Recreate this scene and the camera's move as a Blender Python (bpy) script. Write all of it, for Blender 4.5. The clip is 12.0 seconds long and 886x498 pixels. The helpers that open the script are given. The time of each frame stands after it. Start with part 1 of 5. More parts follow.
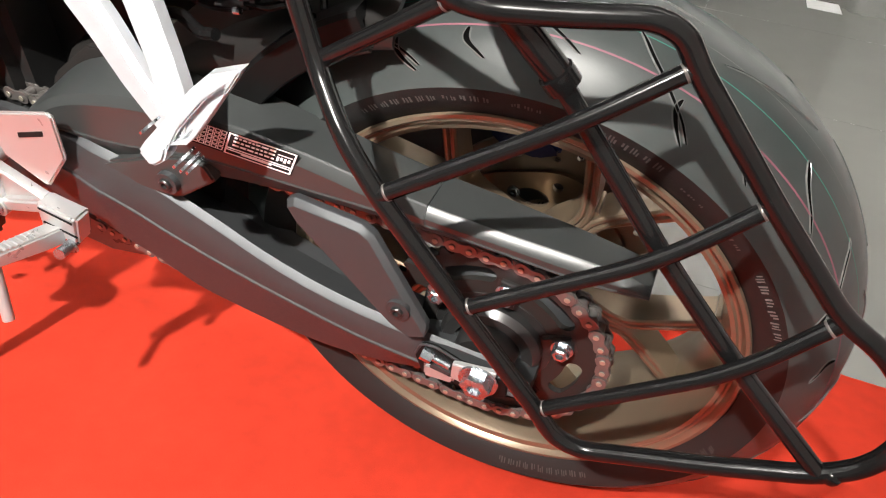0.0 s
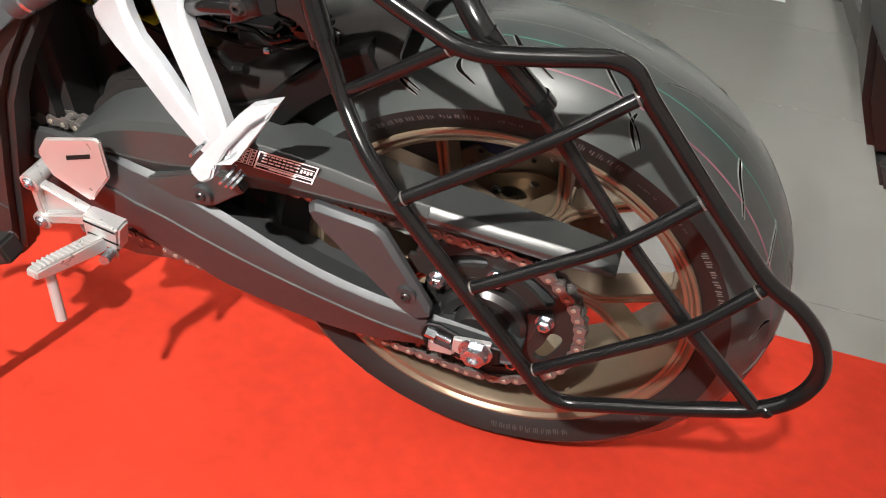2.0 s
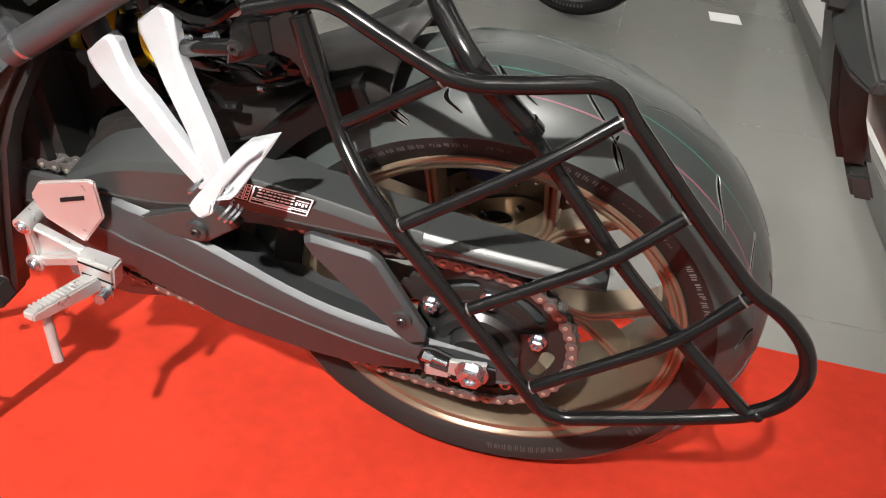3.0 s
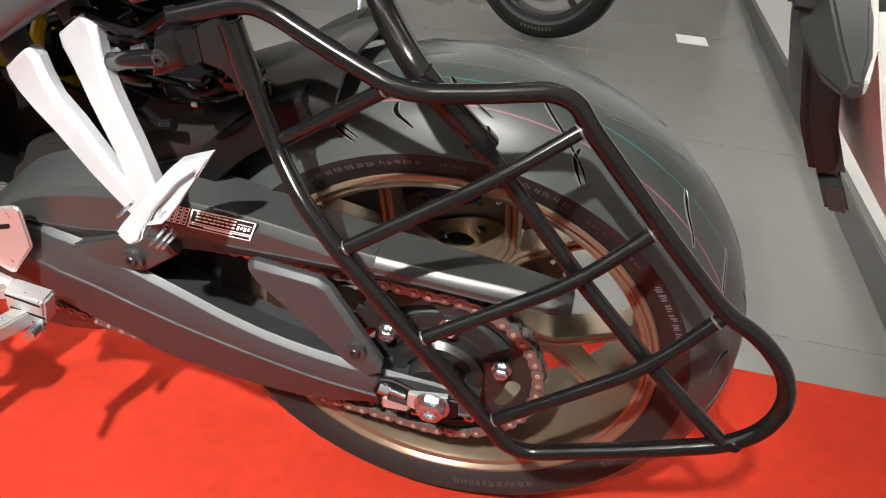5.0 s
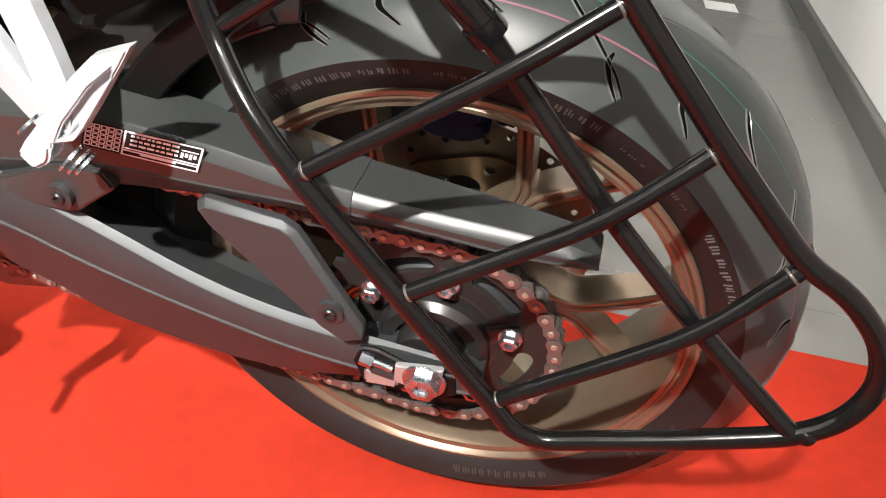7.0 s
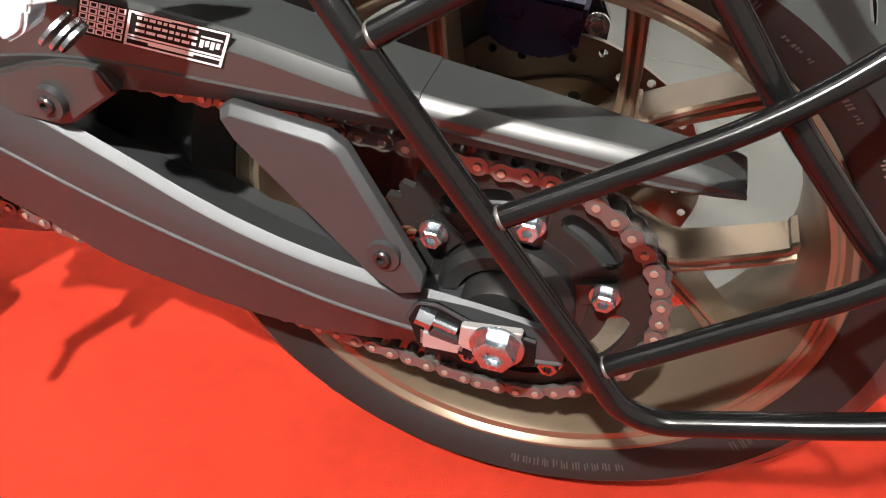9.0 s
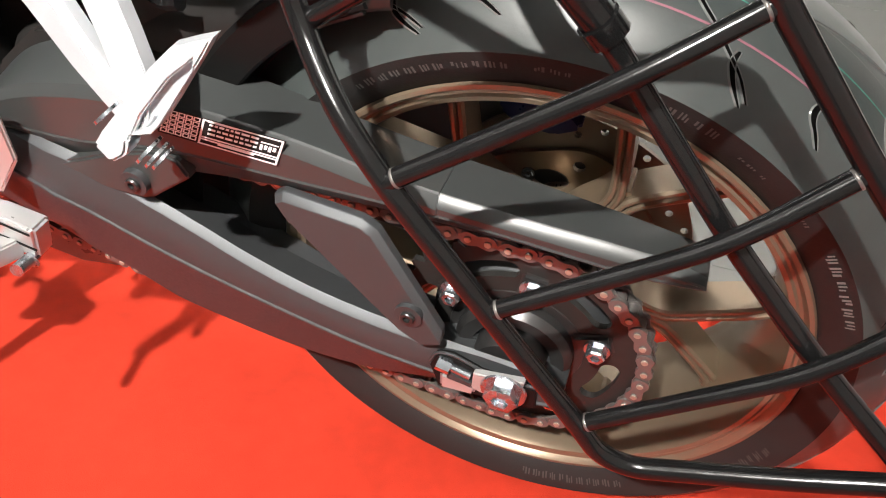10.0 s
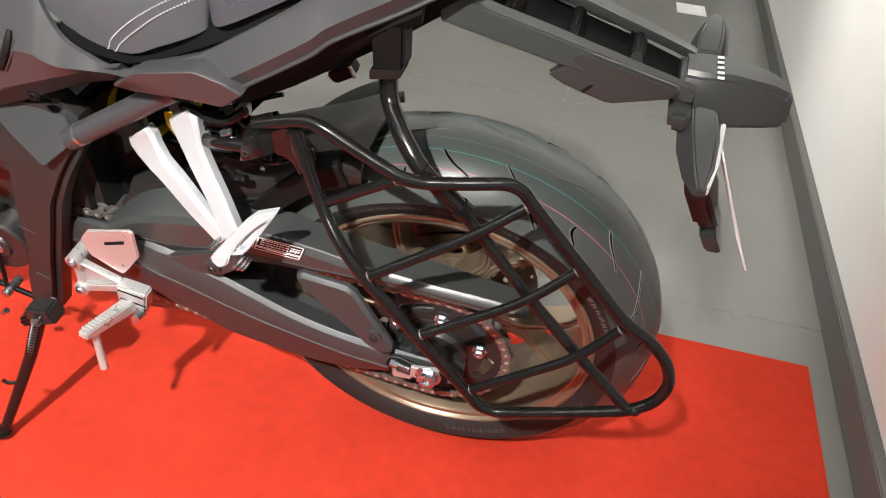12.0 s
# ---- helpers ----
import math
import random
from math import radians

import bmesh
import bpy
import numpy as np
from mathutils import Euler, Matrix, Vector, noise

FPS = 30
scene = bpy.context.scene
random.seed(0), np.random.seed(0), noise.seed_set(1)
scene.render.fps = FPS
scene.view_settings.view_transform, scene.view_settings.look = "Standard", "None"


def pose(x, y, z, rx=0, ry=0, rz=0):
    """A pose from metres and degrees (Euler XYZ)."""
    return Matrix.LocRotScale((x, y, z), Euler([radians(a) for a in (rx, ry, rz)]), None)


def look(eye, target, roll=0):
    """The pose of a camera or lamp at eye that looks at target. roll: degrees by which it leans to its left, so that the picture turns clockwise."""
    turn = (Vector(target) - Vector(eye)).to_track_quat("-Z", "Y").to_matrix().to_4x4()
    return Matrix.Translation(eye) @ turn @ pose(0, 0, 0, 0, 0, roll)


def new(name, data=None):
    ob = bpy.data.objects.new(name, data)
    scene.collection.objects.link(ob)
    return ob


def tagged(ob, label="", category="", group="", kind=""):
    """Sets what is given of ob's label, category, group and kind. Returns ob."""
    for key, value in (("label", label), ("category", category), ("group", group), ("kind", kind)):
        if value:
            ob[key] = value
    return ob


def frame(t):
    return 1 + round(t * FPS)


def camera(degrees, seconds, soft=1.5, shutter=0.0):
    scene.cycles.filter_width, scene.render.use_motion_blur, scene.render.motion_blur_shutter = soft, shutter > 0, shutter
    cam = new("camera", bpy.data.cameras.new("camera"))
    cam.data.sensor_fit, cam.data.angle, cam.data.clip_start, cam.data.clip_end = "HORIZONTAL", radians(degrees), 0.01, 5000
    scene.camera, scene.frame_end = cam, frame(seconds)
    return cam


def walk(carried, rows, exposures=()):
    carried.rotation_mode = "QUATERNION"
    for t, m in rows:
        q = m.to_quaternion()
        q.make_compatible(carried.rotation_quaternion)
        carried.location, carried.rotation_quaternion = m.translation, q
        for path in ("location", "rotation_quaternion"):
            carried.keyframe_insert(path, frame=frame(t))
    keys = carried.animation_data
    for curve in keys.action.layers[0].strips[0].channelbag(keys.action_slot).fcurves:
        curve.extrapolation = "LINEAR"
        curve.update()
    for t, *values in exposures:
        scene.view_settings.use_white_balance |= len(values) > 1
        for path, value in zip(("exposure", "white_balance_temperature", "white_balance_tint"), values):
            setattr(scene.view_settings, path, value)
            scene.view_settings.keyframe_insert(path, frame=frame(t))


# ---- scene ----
from mathutils import geometry

# camera
cam = camera(59.6, 12.0, 1.1)
METRES = 1.222
START = pose(0.1117, -0.6901, 0.7335, -31.662, -7.201, 20.914)
ROWS = [
    (0.0, 0.0, 0.0, 0.0, 0.0, 0.0, -0.0),
    (0.5, 0.0131, 0.0051, -0.0016, -1.32, -0.26, 0.74),
    (1.0, 0.0101, -0.0373, 0.0047, -1.75, -0.48, 1.19),
    (1.5, -0.0108, -0.0761, 0.0066, -2.01, -0.85, 1.6),
    (2.0, -0.0286, -0.1015, 0.0024, -2.56, -0.74, 2.38),
    (2.5, -0.0461, -0.1192, -0.0007, -3.61, 0.27, 3.74),
    (4.5, -0.0446, -0.1014, -0.0041, -6.13, 3.0, 6.0),
    (5.0, -0.0259, -0.0792, -0.003, -6.23, 3.1, 6.0),
    (5.5, -0.003, -0.0483, 0.001, -5.95, 3.13, 5.73),
    (6.0, 0.0115, -0.017, 0.0035, -5.56, 2.81, 5.44),
    (6.5, 0.0105, 0.0125, -0.0013, -5.22, 2.32, 5.22),
    (7.0, -0.0018, 0.0404, -0.0249, -5.09, 1.75, 5.21),
    (7.5, -0.0172, 0.0811, -0.0517, -4.96, 1.71, 5.24),
    (9.5, -0.0291, 0.1567, -0.0491, -2.98, 0.45, 2.85),
    (10.0, -0.016, 0.073, 0.0019, -0.86, -0.65, 2.85),
    (10.5, -0.0066, -0.0665, 0.0667, -0.01, -1.37, 3.4),
    (11.0, -0.0221, -0.191, 0.0848, -0.68, -2.96, 4.23),
    (11.5, -0.029, -0.2791, 0.0779, -3.17, -2.99, 4.43),
    (12.0, -0.0288, -0.3164, 0.0688, -5.57, -1.38, 5.02),
]

walk(cam, [(t, START @ pose(METRES * x, METRES * y, METRES * z, 90 + pitch, roll, yaw)) for t, x, y, z, yaw, pitch, roll in ROWS],
     [(0.0, 0.2), (2.5, 0.08), (4.5, 0.08), (6.0, 0.10), (6.5, 0.18), (7.5, 0.23), (9.5, 0.26), (10.5, 0.2), (11.0, 0.1), (11.5, 0.1), (12.0, 0.02)])

# light
scene.view_settings.exposure = 0.0
world = bpy.data.worlds.new("world")
world.use_nodes = True
world.node_tree.nodes["Background"].inputs[0].default_value = (1.0, 0.98, 0.95, 1)
world.node_tree.nodes["Background"].inputs[1].default_value = 0.05
scene.world = world


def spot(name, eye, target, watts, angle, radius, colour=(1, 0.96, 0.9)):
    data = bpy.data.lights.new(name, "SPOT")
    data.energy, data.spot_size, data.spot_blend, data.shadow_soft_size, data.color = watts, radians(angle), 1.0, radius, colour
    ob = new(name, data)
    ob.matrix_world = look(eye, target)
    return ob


spot("spotlight", (-0.20, -1.86, 1.97), (-0.69, 0.03, 0.0), 555, 65, 0.026)
# Unseen lamp, added only to brighten the white wall.
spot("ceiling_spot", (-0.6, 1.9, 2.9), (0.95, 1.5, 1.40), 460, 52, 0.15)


# ---- materials ----
def material(name, colour, rough=0.5, metal=0.0, vary=0.15, scale=30.0, bump=0.0, bump_scale=200.0, coat=0.0, rough_vary=0.1, spec=0.5):
    m = bpy.data.materials.new(name)
    m.use_nodes = True
    n, l = m.node_tree.nodes, m.node_tree.links
    b = n["Principled BSDF"]
    b.inputs["Metallic"].default_value = metal
    b.inputs["Coat Weight"].default_value = coat
    b.inputs["Coat Roughness"].default_value = 0.12
    b.inputs["Specular IOR Level"].default_value = spec
    co = n.new("ShaderNodeTexCoord")
    t1 = n.new("ShaderNodeTexNoise")
    t1.inputs["Scale"].default_value, t1.inputs["Detail"].default_value = scale, 4
    l.new(co.outputs["Object"], t1.inputs["Vector"])
    t2 = n.new("ShaderNodeTexNoise")
    t2.inputs["Scale"].default_value, t2.inputs["Detail"].default_value = scale * 0.13, 2
    l.new(co.outputs["Object"], t2.inputs["Vector"])
    add = n.new("ShaderNodeMath")
    add.operation = "ADD"
    l.new(t1.outputs["Fac"], add.inputs[0])
    l.new(t2.outputs["Fac"], add.inputs[1])
    ramp = n.new("ShaderNodeMapRange")
    ramp.inputs["From Min"].default_value, ramp.inputs["From Max"].default_value = 0.6, 1.4
    ramp.inputs["To Min"].default_value, ramp.inputs["To Max"].default_value = 1 - vary, 1 + vary
    l.new(add.outputs[0], ramp.inputs["Value"])
    mul = n.new("ShaderNodeVectorMath")
    mul.operation = "SCALE"
    mul.inputs[0].default_value = colour
    l.new(ramp.outputs[0], mul.inputs["Scale"])
    l.new(mul.outputs[0], b.inputs["Base Color"])
    rr = n.new("ShaderNodeMapRange")
    rr.inputs["From Min"].default_value, rr.inputs["From Max"].default_value = 0.3, 0.7
    rr.inputs["To Min"].default_value, rr.inputs["To Max"].default_value = max(0.02, rough - rough_vary), min(1.0, rough + rough_vary)
    l.new(t1.outputs["Fac"], rr.inputs["Value"])
    l.new(rr.outputs[0], b.inputs["Roughness"])
    if bump:
        t3 = n.new("ShaderNodeTexNoise")
        t3.inputs["Scale"].default_value, t3.inputs["Detail"].default_value = bump_scale, 3
        l.new(co.outputs["Object"], t3.inputs["Vector"])
        bp = n.new("ShaderNodeBump")
        bp.inputs["Strength"].default_value, bp.inputs["Distance"].default_value = bump, 0.002
        l.new(t3.outputs["Fac"], bp.inputs["Height"])
        l.new(bp.outputs[0], b.inputs["Normal"])
    return m


RED_CARPET = material("red_carpet", (0.50, 0.037, 0.018), 0.95, vary=0.17, scale=38, bump=0.5, bump_scale=900, spec=0.1)
FLOOR = material("grey_floor", (0.192, 0.195, 0.179), 0.20, vary=0.04, scale=5, rough_vary=0.005)
JOINT = material("tile_joint", (0.165, 0.167, 0.154), 0.24)
WALL = material("white_wall", (0.86, 0.86, 0.84), 0.7, vary=0.03, scale=5, bump=0.05)
PLINTH = material("grey_plinth", (0.12, 0.12, 0.112), 0.6, vary=0.02, scale=3, rough_vary=0.01)
HALL = material("hall_wall_paint", (0.34, 0.335, 0.325), 0.8, vary=0.05, scale=3, bump=0.05)
CEILING = material("ceiling_paint", (0.36, 0.355, 0.345), 0.9, vary=0.03, scale=4)
TUBE = material("black_gloss_tube", (0.0065, 0.0064, 0.0066), 0.185, vary=0.2, scale=60, rough_vary=0.03, spec=0.38)
BLACK = material("black_plastic", (0.006, 0.006, 0.006), 0.5, vary=0.05, scale=80, rough_vary=0.02, spec=0.12)
GREY_PLASTIC = material("dark_grey_plastic", (0.038, 0.038, 0.041), 0.36, vary=0.06, scale=22, rough_vary=0.015)
HOLDER = material("matt_dark_plastic", (0.014, 0.013, 0.0125), 0.40, vary=0.06, scale=22, rough_vary=0.015, spec=0.35)
GUARD_PLASTIC = material("grey_guard_plastic", (0.034, 0.037, 0.037), 0.35, vary=0.05, scale=22, rough_vary=0.015)
SLIDER = material("smoky_slider_plastic", (0.11, 0.10, 0.10), 0.3)
SWING = material("gunmetal_paint", (0.067, 0.071, 0.075), 0.50, metal=0.62, vary=0.05, scale=300, bump=0.10, bump_scale=1400, rough_vary=0.04)
BRONZE = material("bronze_rim_paint", (0.225, 0.172, 0.120), 0.31, metal=0.6, vary=0.05, scale=60, rough_vary=0.02)
RUBBER = material("tyre_rubber", (0.040, 0.047, 0.046), 0.37, vary=0.12, scale=40, bump=0.04, bump_scale=500, rough_vary=0.05)
SIDEWALL = material("tyre_sidewall", (0.016, 0.0152, 0.015), 0.55, vary=0.15, scale=60, bump=0.1, bump_scale=500, rough_vary=0.05, spec=0.3)
# Relief letters paler than their rubber to show light; lower ones dimmer.
LIT_RELIEF = material("lit_relief_rubber", (0.075, 0.074, 0.072), 0.4)
DIM_RELIEF = material("dim_relief_rubber", (0.045, 0.044, 0.043), 0.45)
# Near-black for uncut grooves: their inner shade put into colour.
GROOVE_SHADE = material("groove_shade", (0.003, 0.003, 0.003), 0.9, spec=0.02)
# Paler than the tread: the glint of groove edges put into colour.
LIP_GLINT = material("groove_lip_glint", (0.12, 0.125, 0.123), 0.2)
MARK_WHITE = material("faded_white_mark", (0.15, 0.15, 0.145), 0.7)
MARK_GREEN = material("green_tyre_line", (0.04, 0.20, 0.155), 0.6)
MARK_RED = material("red_tyre_line", (0.19, 0.07, 0.095), 0.6)
PALE = material("pale_cast_aluminium", (0.42, 0.44, 0.465), 0.42, metal=0.25, vary=0.06, scale=60, bump=0.1, bump_scale=500)
SILVER = material("cast_aluminium", (0.50, 0.50, 0.50), 0.36, metal=0.6, vary=0.06, scale=60, bump=0.08, bump_scale=600)
STEEL = material("zinc_steel", (0.46, 0.50, 0.54), 0.24, metal=0.95, vary=0.15, scale=60)
PIN = material("chain_pin_steel", (0.42, 0.38, 0.31), 0.35, metal=0.6)
CHAIN = material("chain_steel", (0.165, 0.152, 0.145), 0.30, metal=0.55, vary=0.15, scale=22, rough_vary=0.015)
SPROCKET = material("sprocket_steel", (0.020, 0.019, 0.018), 0.45, vary=0.1, scale=80, spec=0.25)
ENGINE = material("satin_engine_black", (0.050, 0.049, 0.049), 0.34, metal=0.65, vary=0.1, scale=22, rough_vary=0.015)
SEAT = material("grey_leather", (0.058, 0.060, 0.068), 0.38, vary=0.1, scale=40, bump=0.3, bump_scale=700)
THREAD = material("seat_thread", (0.35, 0.35, 0.36), 0.8)
YELLOW = material("yellow_paint", (0.75, 0.5, 0.02), 0.35)
BLUE = material("dark_blue_anodised", (0.009, 0.017, 0.075), 0.3, metal=0.3)
DISC = material("brake_disc_steel", (0.17, 0.145, 0.115), 0.34, metal=0.6, vary=0.05, scale=22, rough_vary=0.015)
LABEL_BLACK = material("label_black", (0.008, 0.008, 0.008), 0.6, spec=0.15)
LABEL_WHITE = material("label_white", (0.8, 0.8, 0.8), 0.5)
PLATE = material("white_plate", (0.85, 0.85, 0.85), 0.4)
CLEAR = material("clear_lens", (0.5, 0.5, 0.5), 0.15, coat=0.5)


# ---- mesh helpers ----
R0 = 0.315
LEANING = 14.0
HUB_Z = 0.3085


def link(name, bm, mat, parent=None, label="", smooth=35):
    me = bpy.data.meshes.new(name)
    bmesh.ops.recalc_face_normals(bm, faces=bm.faces)
    bm.to_mesh(me)
    bm.free()
    me.materials.append(mat)
    if smooth:
        for p in me.polygons:
            p.use_smooth = True
        me.set_sharp_from_angle(angle=radians(smooth))
    ob = new(name, me)
    if parent:
        ob.parent = parent
    if label:
        ob["label"] = label
    return ob


def part(name, bm, mat, parent, label="", smooth=35):
    return link(name, bm, mat, parent, label, smooth)


def rounded(points, radii, steps=6):
    """A polyline whose corners are rounded."""
    pts = [Vector(p) for p in points]
    if not hasattr(radii, "__len__"):
        radii = [radii] * len(pts)
    out = [pts[0]]
    for i in range(1, len(pts) - 1):
        a, b, c = pts[i - 1], pts[i], pts[i + 1]
        u, v = (a - b), (c - b)
        r = min(radii[i], u.length * 0.48, v.length * 0.48)
        p, q = b + u.normalized() * r, b + v.normalized() * r
        for k in range(steps + 1):
            t = k / steps
            out.append(p.lerp(b, t).lerp(b.lerp(q, t), t))
    out.append(pts[-1])
    return out


def soft_outline(outline, r, steps=4):
    """An outline in x and z with every corner rounded."""
    pts = [Vector((x, 0, z)) for x, z in outline]
    first = (pts[0] + pts[-1]) / 2
    return [(p.x, p.z) for p in rounded([first] + pts + [first], r, steps)[:-1]]


def sweep(bm, pts, radius, sides=14, cap=True, closed=False):
    pts = [Vector(p) for p in pts]
    rads = radius if hasattr(radius, "__len__") else [radius] * len(pts)
    count = len(pts)
    rings, side = [], None
    for i, p in enumerate(pts):
        if closed:
            d = pts[(i + 1) % count] - pts[i - 1]
        else:
            d = pts[min(i + 1, count - 1)] - pts[max(i - 1, 0)]
        d.normalize()
        if side is None:
            side = d.orthogonal()
        side = (side - d * side.dot(d)).normalized()
        up = d.cross(side)
        rings.append([bm.verts.new(p + rads[i] * (math.cos(a) * side + math.sin(a) * up)) for a in (2 * math.pi * k / sides for k in range(sides))])
    for i in range(count if closed else count - 1):
        a, b = rings[i], rings[(i + 1) % count]
        for k in range(sides):
            bm.faces.new((a[k], a[(k + 1) % sides], b[(k + 1) % sides], b[k]))
    if cap and not closed:
        bm.faces.new(rings[0][::-1])
        bm.faces.new(rings[-1])
    return bm


def tube(pts, radius, sides=14, closed=False):
    return sweep(bmesh.new(), pts, radius, sides, closed=closed)


def soften(bm, width, segments=2, angle=25):
    if width:
        es = [e for e in bm.edges if len(e.link_faces) == 2 and e.calc_face_angle(0) > radians(angle)]
        bmesh.ops.bevel(bm, geom=es, offset=width, segments=segments, affect="EDGES", clamp_overlap=True)
    return bm


def prism(outline, y0, y1, bevel=0.002, bm=None):
    """An outline in x and z, between two y."""
    fresh = bm is None
    bm = bmesh.new() if fresh else bm
    f = [bm.verts.new((x, y0, z)) for x, z in outline]
    b = [bm.verts.new((x, y1, z)) for x, z in outline]
    k = len(outline)
    bm.faces.new(f)
    bm.faces.new(b[::-1])
    for i in range(k):
        bm.faces.new((f[i], f[(i + 1) % k], b[(i + 1) % k], b[i]))
    bmesh.ops.recalc_face_normals(bm, faces=bm.faces)
    return soften(bm, bevel) if fresh else bm


def loft(sections, bevel=0.0, cap=True):
    bm = bmesh.new()
    rings = [[bm.verts.new(p) for p in s] for s in sections]
    k = len(rings[0])
    for a, b in zip(rings, rings[1:]):
        for i in range(k):
            bm.faces.new((a[i], a[(i + 1) % k], b[(i + 1) % k], b[i]))
    if cap:
        bm.faces.new(rings[0][::-1])
        bm.faces.new(rings[-1])
    bmesh.ops.recalc_face_normals(bm, faces=bm.faces)
    return soften(bm, bevel)


def lathe(profile, seg=96, centre=(0, 0, 0), closed=True, arc=(0, 360), bm=None):
    """(radius, y) pairs turned round an axis along y."""
    bm = bm or bmesh.new()
    full = abs(arc[1] - arc[0]) >= 360
    n = seg if full else seg + 1
    rings = []
    for i in range(n):
        a = radians(arc[0] + (arc[1] - arc[0]) * i / seg)
        c, s = math.cos(a), math.sin(a)
        rings.append([bm.verts.new((centre[0] + r * c, centre[1] + y, centre[2] + r * s)) for r, y in profile])
    k = len(profile)
    for i in range(n if full else n - 1):
        a, b = rings[i], rings[(i + 1) % n]
        for j in range(k if closed else k - 1):
            bm.faces.new((a[j], a[(j + 1) % k], b[(j + 1) % k], b[j]))
    if not full and closed:
        bm.faces.new(rings[0])
        bm.faces.new(rings[-1][::-1])
    return bm


def bar(p0, p1, width, depth, up=(0, 0, 1), bevel=0.002, bm=None):
    """A straight bar with a rectangular section."""
    p0, p1 = Vector(p0), Vector(p1)
    d = (p1 - p0).normalized()
    s = d.cross(Vector(up)).normalized()
    u = s.cross(d)
    fresh = bm is None
    bm = bm or bmesh.new()
    q = [(-1, -1), (1, -1), (1, 1), (-1, 1)]
    a = [bm.verts.new(p0 + s * i * width / 2 + u * j * depth / 2) for i, j in q]
    b = [bm.verts.new(p1 + s * i * width / 2 + u * j * depth / 2) for i, j in q]
    bm.faces.new(a[::-1])
    bm.faces.new(b)
    for i in range(4):
        bm.faces.new((a[i], a[(i + 1) % 4], b[(i + 1) % 4], b[i]))
    if fresh:
        bmesh.ops.recalc_face_normals(bm, faces=bm.faces)
        soften(bm, bevel)
    return bm


def bolt(x, y, z, r=0.006, head=0.006, flange=True, hexed=True, sink=False):
    """A bolt head that faces -y."""
    bm = bmesh.new()
    if flange:
        lathe([(0.0001, 0), (r * 1.35, 0), (r * 1.3, -0.0018), (0.0001, -0.0018)], 20, (x, y, z), False, bm=bm)
    k = 6 if hexed else 20
    lathe([(r, 0), (r, -head), (r * 0.86, -head - 0.0012), (r * 0.5, -head - 0.0012), (r * 0.42, -head + (0.003 if sink else 0.0002)), (0.0001, -head + (0.003 if sink else 0.0002))], k, (x, y, z), False, bm=bm)
    return bm


def smooth_path(points, steps=8):
    """A Catmull-Rom line through the points."""
    p = [Vector(q) for q in points]
    p = [2 * p[0] - p[1]] + p + [2 * p[-1] - p[-2]]
    out = []
    for i in range(1, len(p) - 2):
        for k in range(steps):
            t = k / steps
            out.append(0.5 * ((2 * p[i]) + (p[i + 1] - p[i - 1]) * t + (2 * p[i - 1] - 5 * p[i] + 4 * p[i + 1] - p[i + 2]) * t * t + (3 * p[i] - p[i - 1] - 3 * p[i + 1] + p[i + 2]) * t ** 3))
    out.append(p[-2])
    return out


# ---- the setting ----
def slab(name, lo, hi, mat, label, category, bevel=0.0):
    bm = bmesh.new()
    bmesh.ops.create_cube(bm, size=1)
    for v in bm.verts:
        v.co = Vector([lo[i] if v.co[i] < 0 else hi[i] for i in range(3)])
    soften(bm, bevel)
    return tagged(link(name, bm, mat, smooth=0), label, category, kind="structure")


slab("floor", (-5, -5, -0.1), (5, 7, -0.004), FLOOR, "smooth grey tiled showroom floor with faint joints", "floor")
for k in range(-3, 5):
    slab("tile_joint", (0.05 + 1.2 * k, -4.9, -0.0041), (0.0525 + 1.2 * k, 6.95, -0.0036), JOINT, "thin dark joint between floor tiles", "floor joint")
    slab("tile_joint", (-4.95, 0.610 + 1.2 * k, -0.0041), (4.95, 0.6125 + 1.2 * k, -0.00365), JOINT, "thin dark joint between floor tiles", "floor joint")
CARPET_SLANT, FRONT = 0.06, -0.85
bm = bmesh.new()
top = [(-1.75, FRONT), (0.712 - CARPET_SLANT * (0.457 - FRONT), FRONT), (0.712, 0.457), (-1.75, 0.457)]
vs = [bm.verts.new((x, y, 0.0)) for x, y in top]
lo = [bm.verts.new((x, y, -0.0032)) for x, y in top]
bm.faces.new(vs)
bm.faces.new(lo[::-1])
for i in range(4):
    bm.faces.new((vs[i], vs[(i + 1) % 4], lo[(i + 1) % 4], lo[i]))
tagged(link("carpet", bm, RED_CARPET, smooth=0), "bright red felt carpet laid on the grey floor", "carpet")


def slanted(name, offset, depth, z0, z1, mat, label, category, bevel=0.003):
    """A straight run beside the carpet, slightly out of square."""
    bm = bmesh.new()
    pts = [(0.728 + offset + 0.062 * y, y) for y in (-4.0, 6.9)]
    base = [(pts[0][0], pts[0][1]), (pts[1][0], pts[1][1]), (pts[1][0] + depth, pts[1][1]), (pts[0][0] + depth, pts[0][1])]
    a = [bm.verts.new((x, y, z0)) for x, y in base]
    b = [bm.verts.new((x, y, z1)) for x, y in base]
    bm.faces.new(a[::-1])
    bm.faces.new(b)
    for i in range(4):
        bm.faces.new((a[i], a[(i + 1) % 4], b[(i + 1) % 4], b[i]))
    bmesh.ops.recalc_face_normals(bm, faces=bm.faces)
    soften(bm, bevel)
    return tagged(link(name, bm, mat, smooth=0), label, category, kind="structure")


